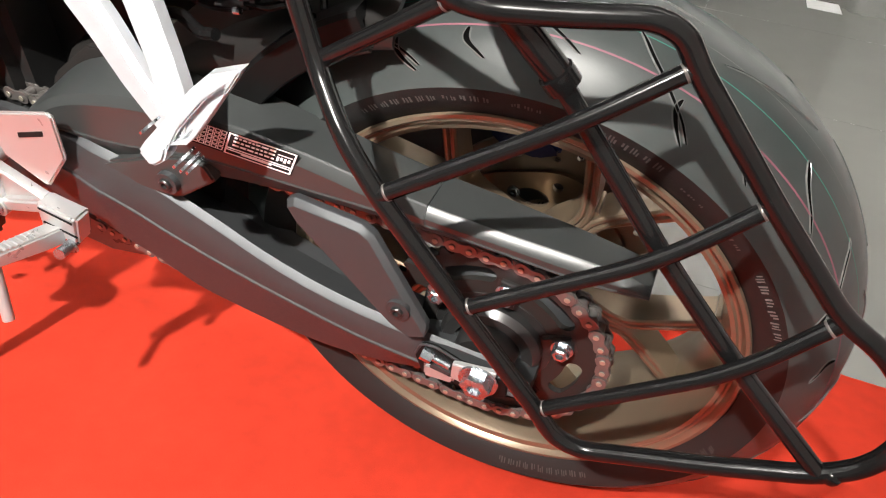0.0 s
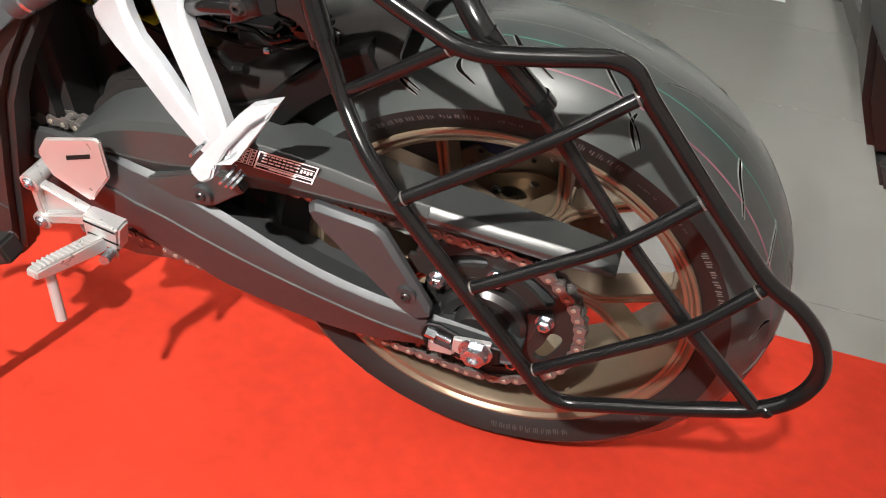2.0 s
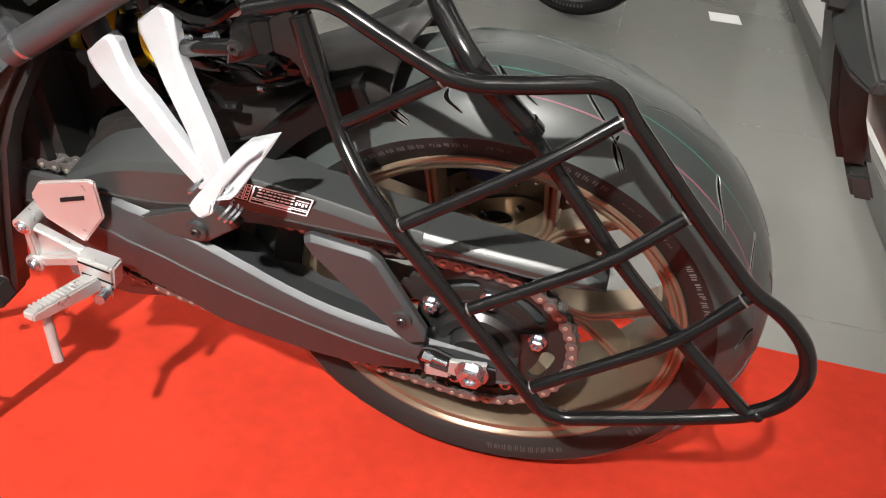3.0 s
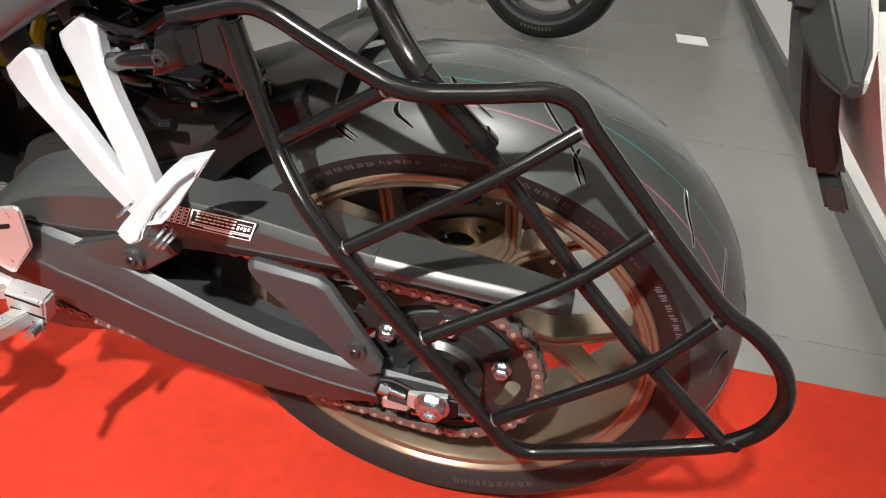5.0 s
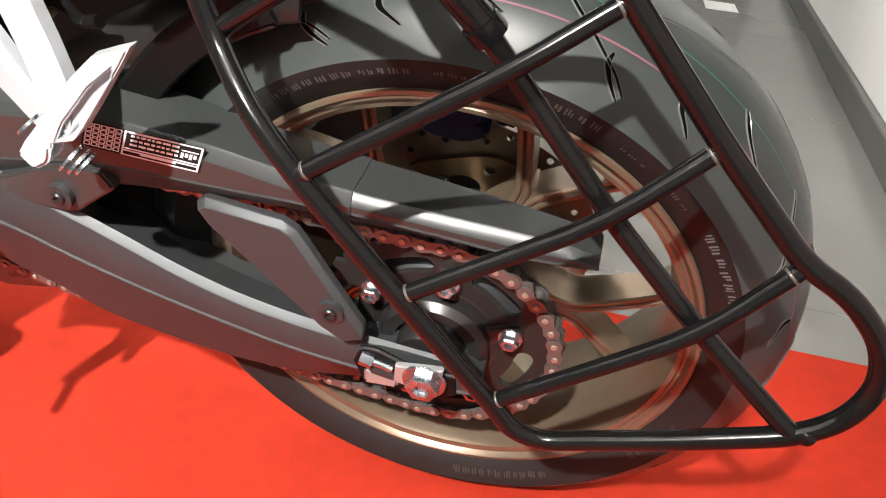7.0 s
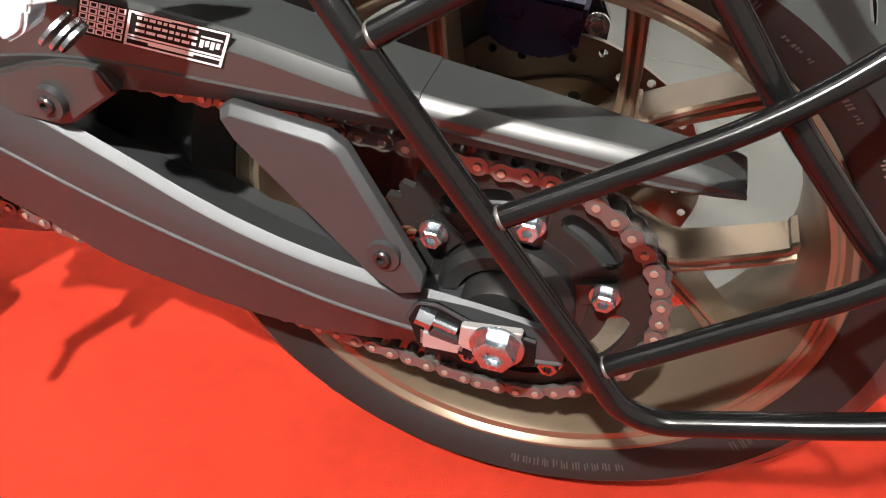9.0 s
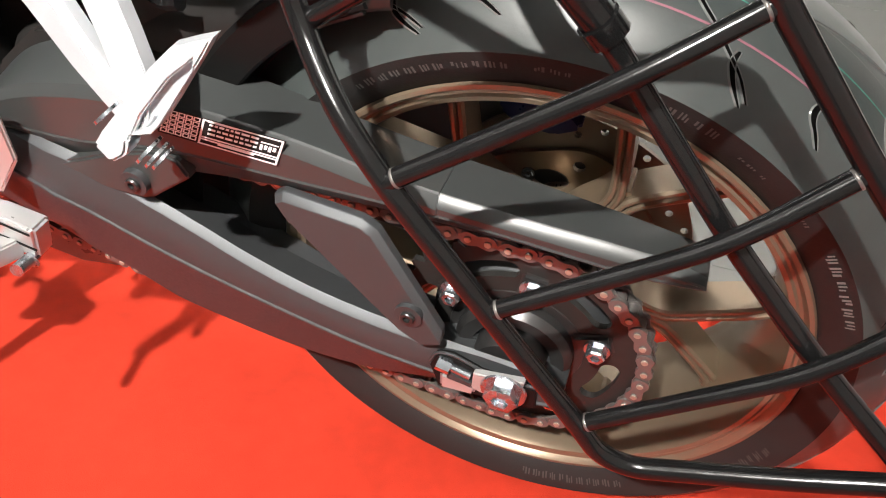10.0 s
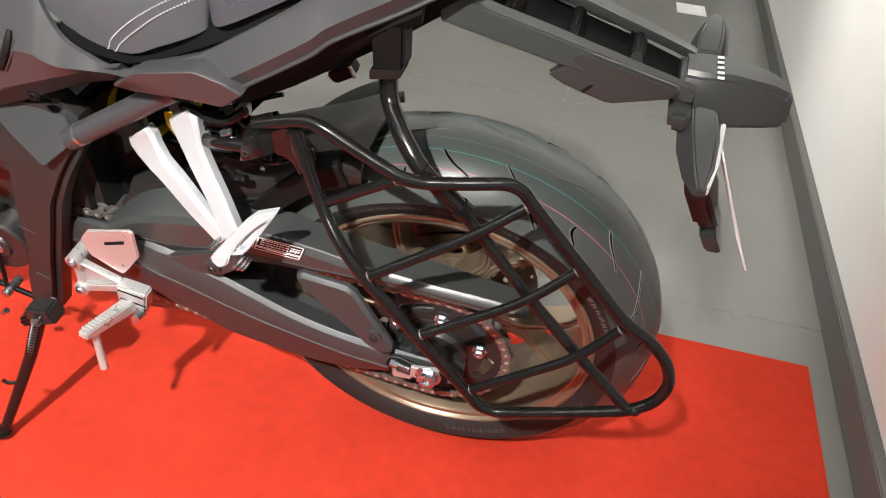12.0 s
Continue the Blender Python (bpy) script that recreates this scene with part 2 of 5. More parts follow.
slanted("wall_east", 0.022, 0.12, 0.085, 2.4, WALL, "plain white painted partition wall above a grey plinth", "wall")
slanted("baseboard", 0.0, 0.14, -0.004, 0.085, PLINTH, "dark grey plinth along the foot of the white wall", "baseboard")
slab("wall_north", (-5, 7, -0.1), (5, 7.15, 3.0), HALL, "plain grey wall closing the showroom", "wall")
slab("wall_south", (-5, -5.15, -0.1), (5, -5, 3.0), HALL, "plain grey wall closing the showroom", "wall")
slab("wall_west", (-5.15, -5, -0.1), (-5, 7, 3.0), HALL, "plain grey wall closing the showroom", "wall")
slab("wall_far_east", (5, -5, -0.1), (5.15, 7, 3.0), HALL, "plain grey wall closing the showroom", "wall")
slab("ceiling", (-5.15, -5.15, 3.0), (5.15, 7.15, 3.15), CEILING, "grey painted showroom ceiling", "ceiling")


def assumed_strip(x, y, sx, sy, strength):
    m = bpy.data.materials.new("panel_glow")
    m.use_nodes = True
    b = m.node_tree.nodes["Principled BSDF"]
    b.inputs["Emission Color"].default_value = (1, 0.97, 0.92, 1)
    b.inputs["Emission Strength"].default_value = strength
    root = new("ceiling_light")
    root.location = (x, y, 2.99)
    tagged(root, "unseen long slim white strip light, assumed on the ceiling for fill and tube streaks", "ceiling light", "ceiling panels")
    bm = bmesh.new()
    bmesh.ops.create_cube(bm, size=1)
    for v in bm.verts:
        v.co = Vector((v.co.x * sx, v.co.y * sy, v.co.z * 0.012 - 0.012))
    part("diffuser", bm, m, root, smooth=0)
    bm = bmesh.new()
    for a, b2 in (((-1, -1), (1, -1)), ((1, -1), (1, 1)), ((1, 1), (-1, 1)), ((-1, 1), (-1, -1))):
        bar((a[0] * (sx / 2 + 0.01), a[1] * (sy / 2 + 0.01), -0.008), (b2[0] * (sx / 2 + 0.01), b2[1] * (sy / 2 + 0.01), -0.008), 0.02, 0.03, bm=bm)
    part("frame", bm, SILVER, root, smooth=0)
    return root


# Unseen strips, layout assumed: overall fill and streaks on the gloss tubes.
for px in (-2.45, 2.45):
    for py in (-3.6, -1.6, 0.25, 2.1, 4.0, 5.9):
        assumed_strip(px, py, 4.6, 0.10, 28)

# ---- motorcycle ----
motorcycle = new("motorcycle")
motorcycle.matrix_world = pose(0, 0, HUB_Z, LEANING) @ pose(0, 0, -R0)
tagged(motorcycle, "black motorcycle with bronze rear wheel leaning on its side stand", "motorcycle")


def mp(name, bm, mat, label="", smooth=35):
    """A part of the motorcycle, built round the rear hub's centre."""
    ob = part(name, bm, mat, motorcycle, label, smooth)
    ob.location = (0, 0, R0)
    return ob


# rear wheel: tyre with its lines, rim, spokes, hub
def tyre_profile():
    """(radius, y) of a 180/55 tyre, from one bead over the crown to the other."""
    out = [(0.218, -0.064), (0.2285, -0.0755), (0.236, -0.081), (0.247, -0.0875), (0.259, -0.0905)]
    for k in range(1, 12):
        a = radians(-80 + 160 * k / 12)
        out.append((0.2305 + 0.0845 * math.cos(a) ** 0.92 * (1.0), 0.0915 * math.sin(a) / math.sin(radians(80))))
    out += [(0.259, 0.0905), (0.247, 0.0875), (0.236, 0.081), (0.2285, 0.0755), (0.218, 0.064)]
    return out


def crown(y):
    """The tyre's radius at y on its tread."""
    prof = tyre_profile()[5:16]
    for (r0, y0), (r1, y1) in zip(prof, prof[1:]):
        if y0 <= y <= y1:
            return r0 + (r1 - r0) * (y - y0) / (y1 - y0)
    return 0.26


tyre = mp("rear_tyre", lathe(tyre_profile() + [(0.206, 0.05), (0.206, -0.05)], 160), SIDEWALL, "wide black sports tyre with a glossy new tread")
tyre.data.materials.append(RUBBER)
for f in tyre.data.polygons:
    if math.hypot(f.center.x, f.center.z) > 0.262:
        f.material_index = 1


def tyre_line(y, width, lift=0.0006):
    prof = [(crown(y - width / 2) + lift, y - width / 2), (crown(y + width / 2) + lift, y + width / 2)]
    return lathe(prof, 160, closed=False)


for y, w, m in ((-0.0605, 0.0011, MARK_RED), (-0.038, 0.0010, MARK_GREEN), (-0.019, 0.0005, MARK_WHITE), (0.006, 0.0005, MARK_WHITE), (0.036, 0.0010, MARK_GREEN)):
    part("tyre_line", tyre_line(y, w), m, tyre)


def on_tread(angle, y, lift):
    a = radians(angle)
    r = crown(y) + lift
    return Vector((r * math.cos(a), y * (1 + lift), r * math.sin(a)))


def groove(a0, y0, a1, y1, width, lip=0.0, bow=1.5, steps=16):
    """A flat bean-shaped strip for a sipe's shade along the tread, or the pale lip round it."""
    bm = bmesh.new()
    rows = []
    for k in range(steps + 1):
        t = k / steps
        a, y = a0 + (a1 - a0) * t + bow * math.sin(math.pi * t), y0 + (y1 - y0) * t
        d = math.degrees(width * (math.sin(math.pi * (0.03 + 0.94 * t)) ** 0.4) / 0.30)
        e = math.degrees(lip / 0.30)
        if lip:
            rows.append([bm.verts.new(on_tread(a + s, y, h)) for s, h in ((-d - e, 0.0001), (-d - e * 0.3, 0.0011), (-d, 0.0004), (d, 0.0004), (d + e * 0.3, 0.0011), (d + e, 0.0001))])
        else:
            rows.append([bm.verts.new(on_tread(a + s, y, 0.0006)) for s in (-d, 0, d)])
    for r0, r1 in zip(rows, rows[1:]):
        for i in range(len(r0) - 1):
            if not (lip and i == 2):
                bm.faces.new((r0[i], r0[i + 1], r1[i + 1], r1[i]))
    return bm


for k in range(8):
    for side in (1, -1):
        o = 45 * k + (0 if side == 1 else 22)
        for a0, y0, a1, y1, w in ((78, -0.036, 64.6, -0.081, 0.0021), (93, -0.037, 84.6, -0.066, 0.0026), (101.6, -0.062, 98.4, -0.078, 0.0026), (113.7, -0.065, 110.2, -0.083, 0.0022), (66, -0.026, 49, -0.003, 0.0024)):
            part("tread_groove", groove(a0 + o, y0 * side, a1 + o, y1 * side, 0.95 * w), GROOVE_SHADE, tyre)
            part("groove_lip", groove(a0 + o, y0 * side, a1 + o, y1 * side, 0.95 * w, 0.0015), LIP_GLINT, tyre)

rng = random.Random(2)


def sidewall(angle, r, lift=0.0008):
    prof = tyre_profile()[:5]
    y = float(np.interp(r, [p[0] for p in prof], [p[1] for p in prof]))
    a = radians(angle)
    return Vector((r * math.cos(a), y - lift, r * math.sin(a)))


def sidewall_marks(start, end, r0, r1, mat, label, wide=1.0):
    """Moulded lettering reduced to bars."""
    bm = bmesh.new()
    a = start
    while a > end:
        for k in range(rng.choice((2, 3, 3))):
            w, h = rng.uniform(0.16, 0.30) * wide, rng.uniform(0.55, 1.0)
            lo = r0 + (r1 - r0) * rng.uniform(0.0, 1 - h)
            q = [sidewall(a, lo), sidewall(a - w, lo), sidewall(a - w, lo + h * (r1 - r0)), sidewall(a, lo + h * (r1 - r0))]
            bm.faces.new([bm.verts.new(p) for p in q])
            a -= w + rng.uniform(0.12, 0.26) * wide
        a -= rng.uniform(0.25, 0.6) * wide
    return part("sidewall_lettering", bm, mat, tyre, label, 0)


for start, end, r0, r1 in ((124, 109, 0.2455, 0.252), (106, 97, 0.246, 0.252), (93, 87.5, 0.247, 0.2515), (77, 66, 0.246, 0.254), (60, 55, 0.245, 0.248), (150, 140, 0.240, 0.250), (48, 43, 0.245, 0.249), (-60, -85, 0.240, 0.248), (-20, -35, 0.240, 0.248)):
    sidewall_marks(start, end, r0, r1, LIT_RELIEF if start > 0 else DIM_RELIEF, "moulded rubber lettering as plain bars, toned as its relief takes the light", 1.5)
sidewall_marks(37.5, 22, 0.2465, 0.2540, MARK_WHITE, "faded white lettering as plain bars", 1.7)

rim_half = [(0.2295, 0.0770), (0.2280, 0.0790), (0.2245, 0.0793), (0.2225, 0.0770), (0.2205, 0.0735), (0.2180, 0.0730), (0.2160, 0.0745), (0.2120, 0.0735), (0.2100, 0.0690), (0.2080, 0.0600), (0.2040, 0.0440), (0.2005, 0.0300)]
rim_profile = [(r, -y) for r, y in rim_half] + [(0.1985, 0.0)] + [(r, y) for r, y in rim_half[::-1]] + [(0.222, 0.068), (0.2125, 0.03), (0.2050, 0.0), (0.2125, -0.03), (0.222, -0.068)]
rim = mp("wheel_rim", lathe(rim_profile, 128), BRONZE, "bronze cast alloy wheel rim")
hub = part("hub", lathe([(0.02, -0.08), (0.052, -0.08), (0.058, -0.05), (0.046, -0.03), (0.046, 0.03), (0.034, 0.046), (0.034, 0.07), (0.02, 0.07)], 64), BRONZE, rim)


def ribbon(bm, line, widths, heights):
    """A cast member with chamfered edges along a line in the wheel's plane."""
    rings = []
    for i, p in enumerate(line):
        d = (line[min(i + 1, len(line) - 1)] - line[max(i - 1, 0)]).normalized()
        s = d.cross(Vector((0, 1, 0)))
        w, h, c = widths[i] / 2, heights[i] / 2, 0.0022
        ring = [(-w + c, -h), (-w * 0.3, -h), (0, -h + 0.003), (w * 0.3, -h), (w - c, -h), (w, -h + c), (w, h - c), (w - c, h), (-w + c, h), (-w, h - c), (-w, -h + c)]
        rings.append([bm.verts.new(p + s * u + Vector((0, v, 0))) for u, v in ring])
    k = len(rings[0])
    for r0, r1 in zip(rings, rings[1:]):
        for i in range(k):
            bm.faces.new((r0[i], r0[(i + 1) % k], r1[(i + 1) % k], r1[i]))


def spoke(angle):
    """A forked cast spoke: two curved members that meet at a node."""
    bm = bmesh.new()
    a = radians(angle)

    def at(r, off):
        return Vector((r * math.cos(a + off), -0.004, r * math.sin(a + off)))

    for s in (-1, 1):
        line = smooth_path([at(0.042, 0.42 * s), at(0.070, 0.21 * s), at(0.096, 0.075 * s), at(0.116, 0.06 * s), at(0.134, 0.115 * s), at(0.162, 0.20 * s), at(0.190, 0.265 * s), at(0.2035, 0.300 * s)], 5)
        n = len(line)
        ribbon(bm, line, [0.0155 - 0.002 * math.sin(math.pi * k / (n - 1)) + (0.006 if k > n - 4 else 0) for k in range(n)], [0.050 - 0.014 * k / (n - 1) for k in range(n)])
    web = [at(0.090, -0.08), at(0.090, 0.08), at(0.122, 0.05), at(0.126, 0.0), at(0.122, -0.05)]
    prism([(p.x, p.z) for p in web], -0.019, 0.014, 0, bm)
    return bm


for k in range(5):
    part("spoke", spoke(60.5 + 72 * k), BRONZE, rim, smooth=25)

# guard of black tubes beside the wheel
LOOP = [(-0.205, -0.160, 0.390), (-0.163, -0.160, 0.404), (-0.140, -0.162, 0.411), (-0.121, -0.165, 0.408), (-0.080, -0.171, 0.390), (-0.030, -0.178, 0.371), (-0.010, -0.174, 0.367), (0.030, -0.166, 0.369), (0.080, -0.156, 0.374), (0.098, -0.154, 0.368), (0.110, -0.153, 0.349), (0.178, -0.155, 0.271), (0.243, -0.168, 0.207),
        (0.275, -0.172, 0.192), (0.302, -0.178, 0.165), (0.312, -0.185, 0.135), (0.302, -0.192, 0.103), (0.274, -0.199, 0.083), (0.202, -0.205, 0.057), (0.110, -0.211, 0.027), (0.086, -0.212, 0.034), (0.068, -0.210, 0.058), (-0.001, -0.212, 0.151), (-0.066, -0.211, 0.236), (-0.098, -0.198, 0.268), (-0.130, -0.170, 0.299), (-0.145, -0.1645, 0.347), (-0.158, -0.1605, 0.396)]
guard = mp("saree_guard", tube(rounded(LOOP, 0.02), 0.0076), TUBE, "glossy black tubular side guard beside the rear wheel")


def strip(name, pts, r, parent, mat=TUBE, label="", sides=14):
    return part(name, tube(pts, r, sides), mat, parent, label)


# guard: rungs, centre bar, post, mounts
RUNGS = [((-0.130, -0.168, 0.299), (-0.030, -0.178, 0.372), None), ((-0.066, -0.211, 0.236), (0.110, -0.153, 0.349), (0.050, -0.182, 0.309)),
         ((-0.001, -0.212, 0.151), (0.178, -0.155, 0.270), (0.122, -0.180, 0.221)), ((0.068, -0.210, 0.058), (0.243, -0.168, 0.203), (0.194, -0.190, 0.150))]
for a, b, m in RUNGS:
    strip("rung", rounded([a, m, b], 0.035) if m else [a, b], 0.0062, guard)
strip("centre_bar", rounded([(-0.012, -0.160, 0.378), (0.034, -0.152, 0.318), (0.124, -0.163, 0.212), (0.195, -0.175, 0.142), (0.274, -0.199, 0.083)], 0.03), 0.0072, guard)
strip("post", rounded([(-0.069, -0.098, 0.480), (-0.070, -0.099, 0.436), (-0.065, -0.108, 0.416), (-0.046, -0.134, 0.400), (-0.016, -0.160, 0.375), (0.036, -0.150, 0.316)], 0.02), 0.0105, guard, label="thick curved black post under the tail")
strip("collar", [(0.029, -0.152, 0.324), (0.036, -0.150, 0.315)], 0.0122, guard)
strip("sleeve", [(-0.158, -0.1605, 0.394), (-0.145, -0.1645, 0.347)], 0.0098, guard)
for a, c, m in RUNGS:
    for p, q in ((a, m or c), (c, m or a)):
        p, d = Vector(p), (Vector(q) - Vector(p)).normalized()
        strip("weld", [p + d * 0.0062, p + d * 0.0069, p + d * 0.0079, p + d * 0.0087], [0.0060, 0.0065, 0.0065, 0.0060], guard, CHAIN, "bare steel weld ring")
for p in ((0.262, -0.199, 0.079), (0.281, -0.199, 0.087)):
    bm = bmesh.new()
    bmesh.ops.create_icosphere(bm, subdivisions=2, radius=0.0078, matrix=Matrix.Translation(p))
    part("weld", bm, TUBE, guard)
# front mount plate and upper mount block
part("mount_plate", prism(soft_outline([(-0.183, 0.3885), (-0.166, 0.3985), (-0.160, 0.3965), (-0.1515, 0.3370), (-0.1555, 0.3350), (-0.1605, 0.3500), (-0.168, 0.3570), (-0.182, 0.3600)], 0.003, 2), -0.1665, -0.1585, 0.0022), TUBE, guard, "flat black steel mount plate")
part("mount_bend", loft([[(-0.182, y0, 0.3885), (-0.190, y0 - 0.004, 0.3880), (-0.197, y0 - 0.011, 0.3890), (-0.191, y0 - 0.012, 0.3610), (-0.187, y0 - 0.005, 0.3590), (-0.181, y0, 0.3605)] for y0 in (-0.1660, -0.1585)], 0.0016), TUBE, guard)
part("mount_block", loft([[(-0.213 + i, y0, 0.3835 - i), (-0.195 - i, y0, 0.3895 - i), (-0.189 - i, y0, 0.3605 + i), (-0.208, y0, 0.3500 + i), (-0.222 + i, y0, 0.3465 + i)] for y0, i in ((-0.1800, 0.0065), (-0.1790, 0.0040), (-0.1765, 0.0015), (-0.1730, 0.0), (-0.135, 0.0))]), TUBE, guard, "black steel clamp block", 60)
strip("mount_stay", rounded([(-0.325, -0.11, 0.318), (-0.285, -0.13, 0.326), (-0.262, -0.145, 0.340), (-0.238, -0.150, 0.3465), (-0.212, -0.152, 0.352)], 0.02), 0.0078, guard)
part("mount_bolt", bolt(-0.2085, -0.1790, 0.3660, 0.0056, 0.004, sink=True), ENGINE, guard, "dark steel hexagon bolt")
part("tail_mount", loft([[(-0.081 + i, -0.117 + i, z), (-0.047 - i, -0.117 + i, z), (-0.047 - i, -0.084 - i, z), (-0.081 + i, -0.084 - i, z)] for z, i in ((0.455, 0.004), (0.460, 0.0), (0.515, -0.001))], 0.006), BLACK, guard, "square black rubber mount under the tail")
part("tail_clamp", prism(soft_outline([(-0.084, 0.448), (-0.050, 0.455), (-0.045, 0.466), (-0.083, 0.461)], 0.004, 3), -0.121, -0.100, 0.003), TUBE, guard)

# swingarm
STATIONS = [(-0.60, 0.110, 0.070, 0.000), (-0.55, 0.125, 0.082, 0.002), (-0.50, 0.135, 0.090, 0.005), (-0.43, 0.137, 0.086, 0.000), (-0.37, 0.125, 0.070, -0.018), (-0.32, 0.104, 0.050, -0.044), (-0.27, 0.082, 0.032, -0.056), (-0.22, 0.060, 0.017, -0.065),
            (-0.17, 0.043, 0.004, -0.069), (-0.12, 0.032, -0.007, -0.066), (-0.07, 0.026, -0.013, -0.055), (-0.02, 0.023, -0.016, -0.044), (0.03, 0.018, -0.016, -0.036), (0.050, 0.008, -0.012, -0.028)]


def arm_section(x, zt, zc, zb, side=-1):
    k = min(1.0, max(0.0, (x + 0.60) / 0.2))
    out = 0.118 + 0.034 * k
    inner = 0.070 + 0.040 * k
    c = 0.4 + 0.6 * k
    h = zt - 0.0118 * c - zc - 0.0032
    if x > -0.07:
        c *= 1 - 0.45 * min(1.0, (x + 0.07) / 0.05)
    t = 0.19 * h

    def face(u):
        return out + 0.0016 - t * u * u, zc + 0.0032 + h * u

    top = face(1.0)[0]
    ring = [(inner - 0.012, zt - 0.036 * c), (top - 0.016 * c, zt - 0.024 * c), (top - 0.0072 * c, zt - 0.0056 * c), (top - 0.0011, zt - 0.0105 * c), face(1.0), face(0.75), face(0.5), face(0.25), face(0.0), (out + 0.0029, zc + 0.0016), (out + 0.0032, zc + 0.0004), (out + 0.0010, zc - 0.002), (out - 0.014, zb + 0.008), (out - 0.018, zb + 0.003), (out - 0.024, zb), (inner - 0.012, zb + 0.002)]
    return [(x, side * y, z) for y, z in ring]


def dense(stations, steps=4):
    pts = smooth_path([(s[0], s[1], 0) for s in stations], steps), smooth_path([(s[0], s[2], s[3]) for s in stations], steps)
    return [(a.x, a.y, b.y, b.z) for a, b in zip(*pts)]


swing = mp("swingarm", loft([arm_section(*s) for s in dense(STATIONS)], 0.0), SWING, "curved gunmetal cast swingarm", 18)
part("far_arm", loft([arm_section(*s, side=1) for s in dense(STATIONS, 2)], 0.0), SWING, swing)
part("cross_member", loft([[(x, y, z) for x, z in ((-0.52, -0.02), (-0.36, 0.0), (-0.36, 0.12), (-0.52, 0.12))] for y in (-0.11, 0.11)], 0.012), SWING, swing)
part("inner_web", loft([[(x, y, z) for x, z in ((-0.40, 0.07), (-0.30, 0.06), (-0.20, 0.01), (-0.08, -0.01), (-0.02, 0.012), (-0.02, -0.03), (-0.2, -0.04), (-0.40, 0.0))] for y in (-0.128, -0.075)], 0.004), SWING, swing)
# Uncut recess: a black plate gives its inner shade by colour.
part("axle_recess", prism([(-0.060, 0.000), (-0.054, 0.016), (-0.040, 0.018), (-0.016, 0.008), (0.030, 0.005), (0.032, -0.018), (0.020, -0.024), (-0.052, -0.026)], -0.1565, -0.150, 0.001), BLACK, swing, "black plate for the shade in the axle slider recess")
part("axle_recess_rim", tube(rounded([(-0.060, -0.155, 0.000), (-0.054, -0.155, 0.017), (-0.040, -0.155, 0.019), (-0.016, -0.155, 0.009), (0.030, -0.155, 0.006)], 0.006), 0.0014, 6), SWING, swing)
part("axle_block", prism([(-0.021, 0.011), (0.021, 0.018), (0.016, -0.021), (-0.022, -0.010)], -0.1615, -0.155, 0.0012), SILVER, swing, "bare aluminium axle adjuster block")
part("axle_nut", bolt(0.005, -0.1615, 0.000, 0.0145, 0.011, sink=True), STEEL, swing, "large bright axle nut")
part("adjuster_bolt", tube([(-0.024, -0.158, 0.002), (-0.046, -0.158, 0.008)], 0.0038), STEEL, swing)
part("adjuster_nut", tube([(-0.041, -0.158, 0.0068), (-0.052, -0.158, 0.0098)], 0.0075, 6), STEEL, swing)
part("adjuster_body", prism([(-0.050, -0.004), (-0.018, -0.010), (-0.020, -0.022), (-0.050, -0.024)], -0.160, -0.155, 0.003), SILVER, swing)
part("slider_step", prism([(-0.040, 0.002), (-0.022, -0.003), (-0.022, -0.010), (-0.044, -0.006)], -0.1615, -0.156, 0.001), SWING, swing)
part("chain_slider", loft([[(x, -0.050, zt), (x, -0.084, zt), (x, -0.090, zt - 0.003), (x, -0.092, (zt + zb) / 2), (x, -0.088, zb + 0.002), (x, -0.050, zb)] for x, zt, zb in ((-0.57, 0.000, -0.085), (-0.488, -0.030, -0.098), (-0.44, -0.043, -0.089), (-0.40, -0.053, -0.078), (-0.36, -0.060, -0.072), (-0.344, -0.064, -0.069))], 0.002), SLIDER, swing, "smoky grey plastic chain slider")

# rear sprocket, its carrier and bolts
TEETH = 43
SPR = 0.1080
def pierced(outline, holes, y0, y1):
    """A plate with holes that go through it."""
    bm = bmesh.new()
    loops = [[bm.verts.new((x, y0, z)) for x, z in lp] for lp in [outline] + holes]
    flat = [v for lp in loops for v in lp]
    edges, start = [], 0
    for lp in loops:
        edges += [(start + i, start + (i + 1) % len(lp)) for i in range(len(lp))]
        start += len(lp)

    def inside(p, lp):
        hit = False
        for i in range(len(lp)):
            (x0, z0), (x1, z1) = lp[i - 1], lp[i]
            if (z0 > p[1]) != (z1 > p[1]) and p[0] < (x1 - x0) * (p[1] - z0) / (z1 - z0) + x0:
                hit = not hit
        return hit

    for tri in geometry.delaunay_2d_cdt([Vector((v.co.x, v.co.z)) for v in flat], edges, [], 0, 1e-7)[2]:
        vs = [flat[i] for i in tri]
        mid = (sum(v.co.x for v in vs) / 3, sum(v.co.z for v in vs) / 3)
        if inside(mid, outline) and not any(inside(mid, h) for h in holes):
            bm.faces.new(vs)
    front = list(bm.faces)
    back = {v: bm.verts.new((v.co.x, y1, v.co.z)) for v in list(bm.verts)}
    for f in front:
        bm.faces.new([back[v] for v in reversed(f.verts)])
    for lp in loops:
        for i in range(len(lp)):
            p, q = lp[i], lp[(i + 1) % len(lp)]
            bm.faces.new((p, q, back[q], back[p]))
    return bm


def circle(cx, cz, r, k, squash=1.0, turn=0.0):
    out = []
    for i in range(k):
        u, v = r * math.cos(2 * math.pi * i / k), r * squash * math.sin(2 * math.pi * i / k)
        out.append((cx + u * math.cos(turn) - v * math.sin(turn), cz + u * math.sin(turn) + v * math.cos(turn)))
    return out


def polar(r, deg):
    return r * math.cos(radians(deg)), r * math.sin(radians(deg))


BOLT_ANGLES = (18, 82, 141, 200, 252, 304)
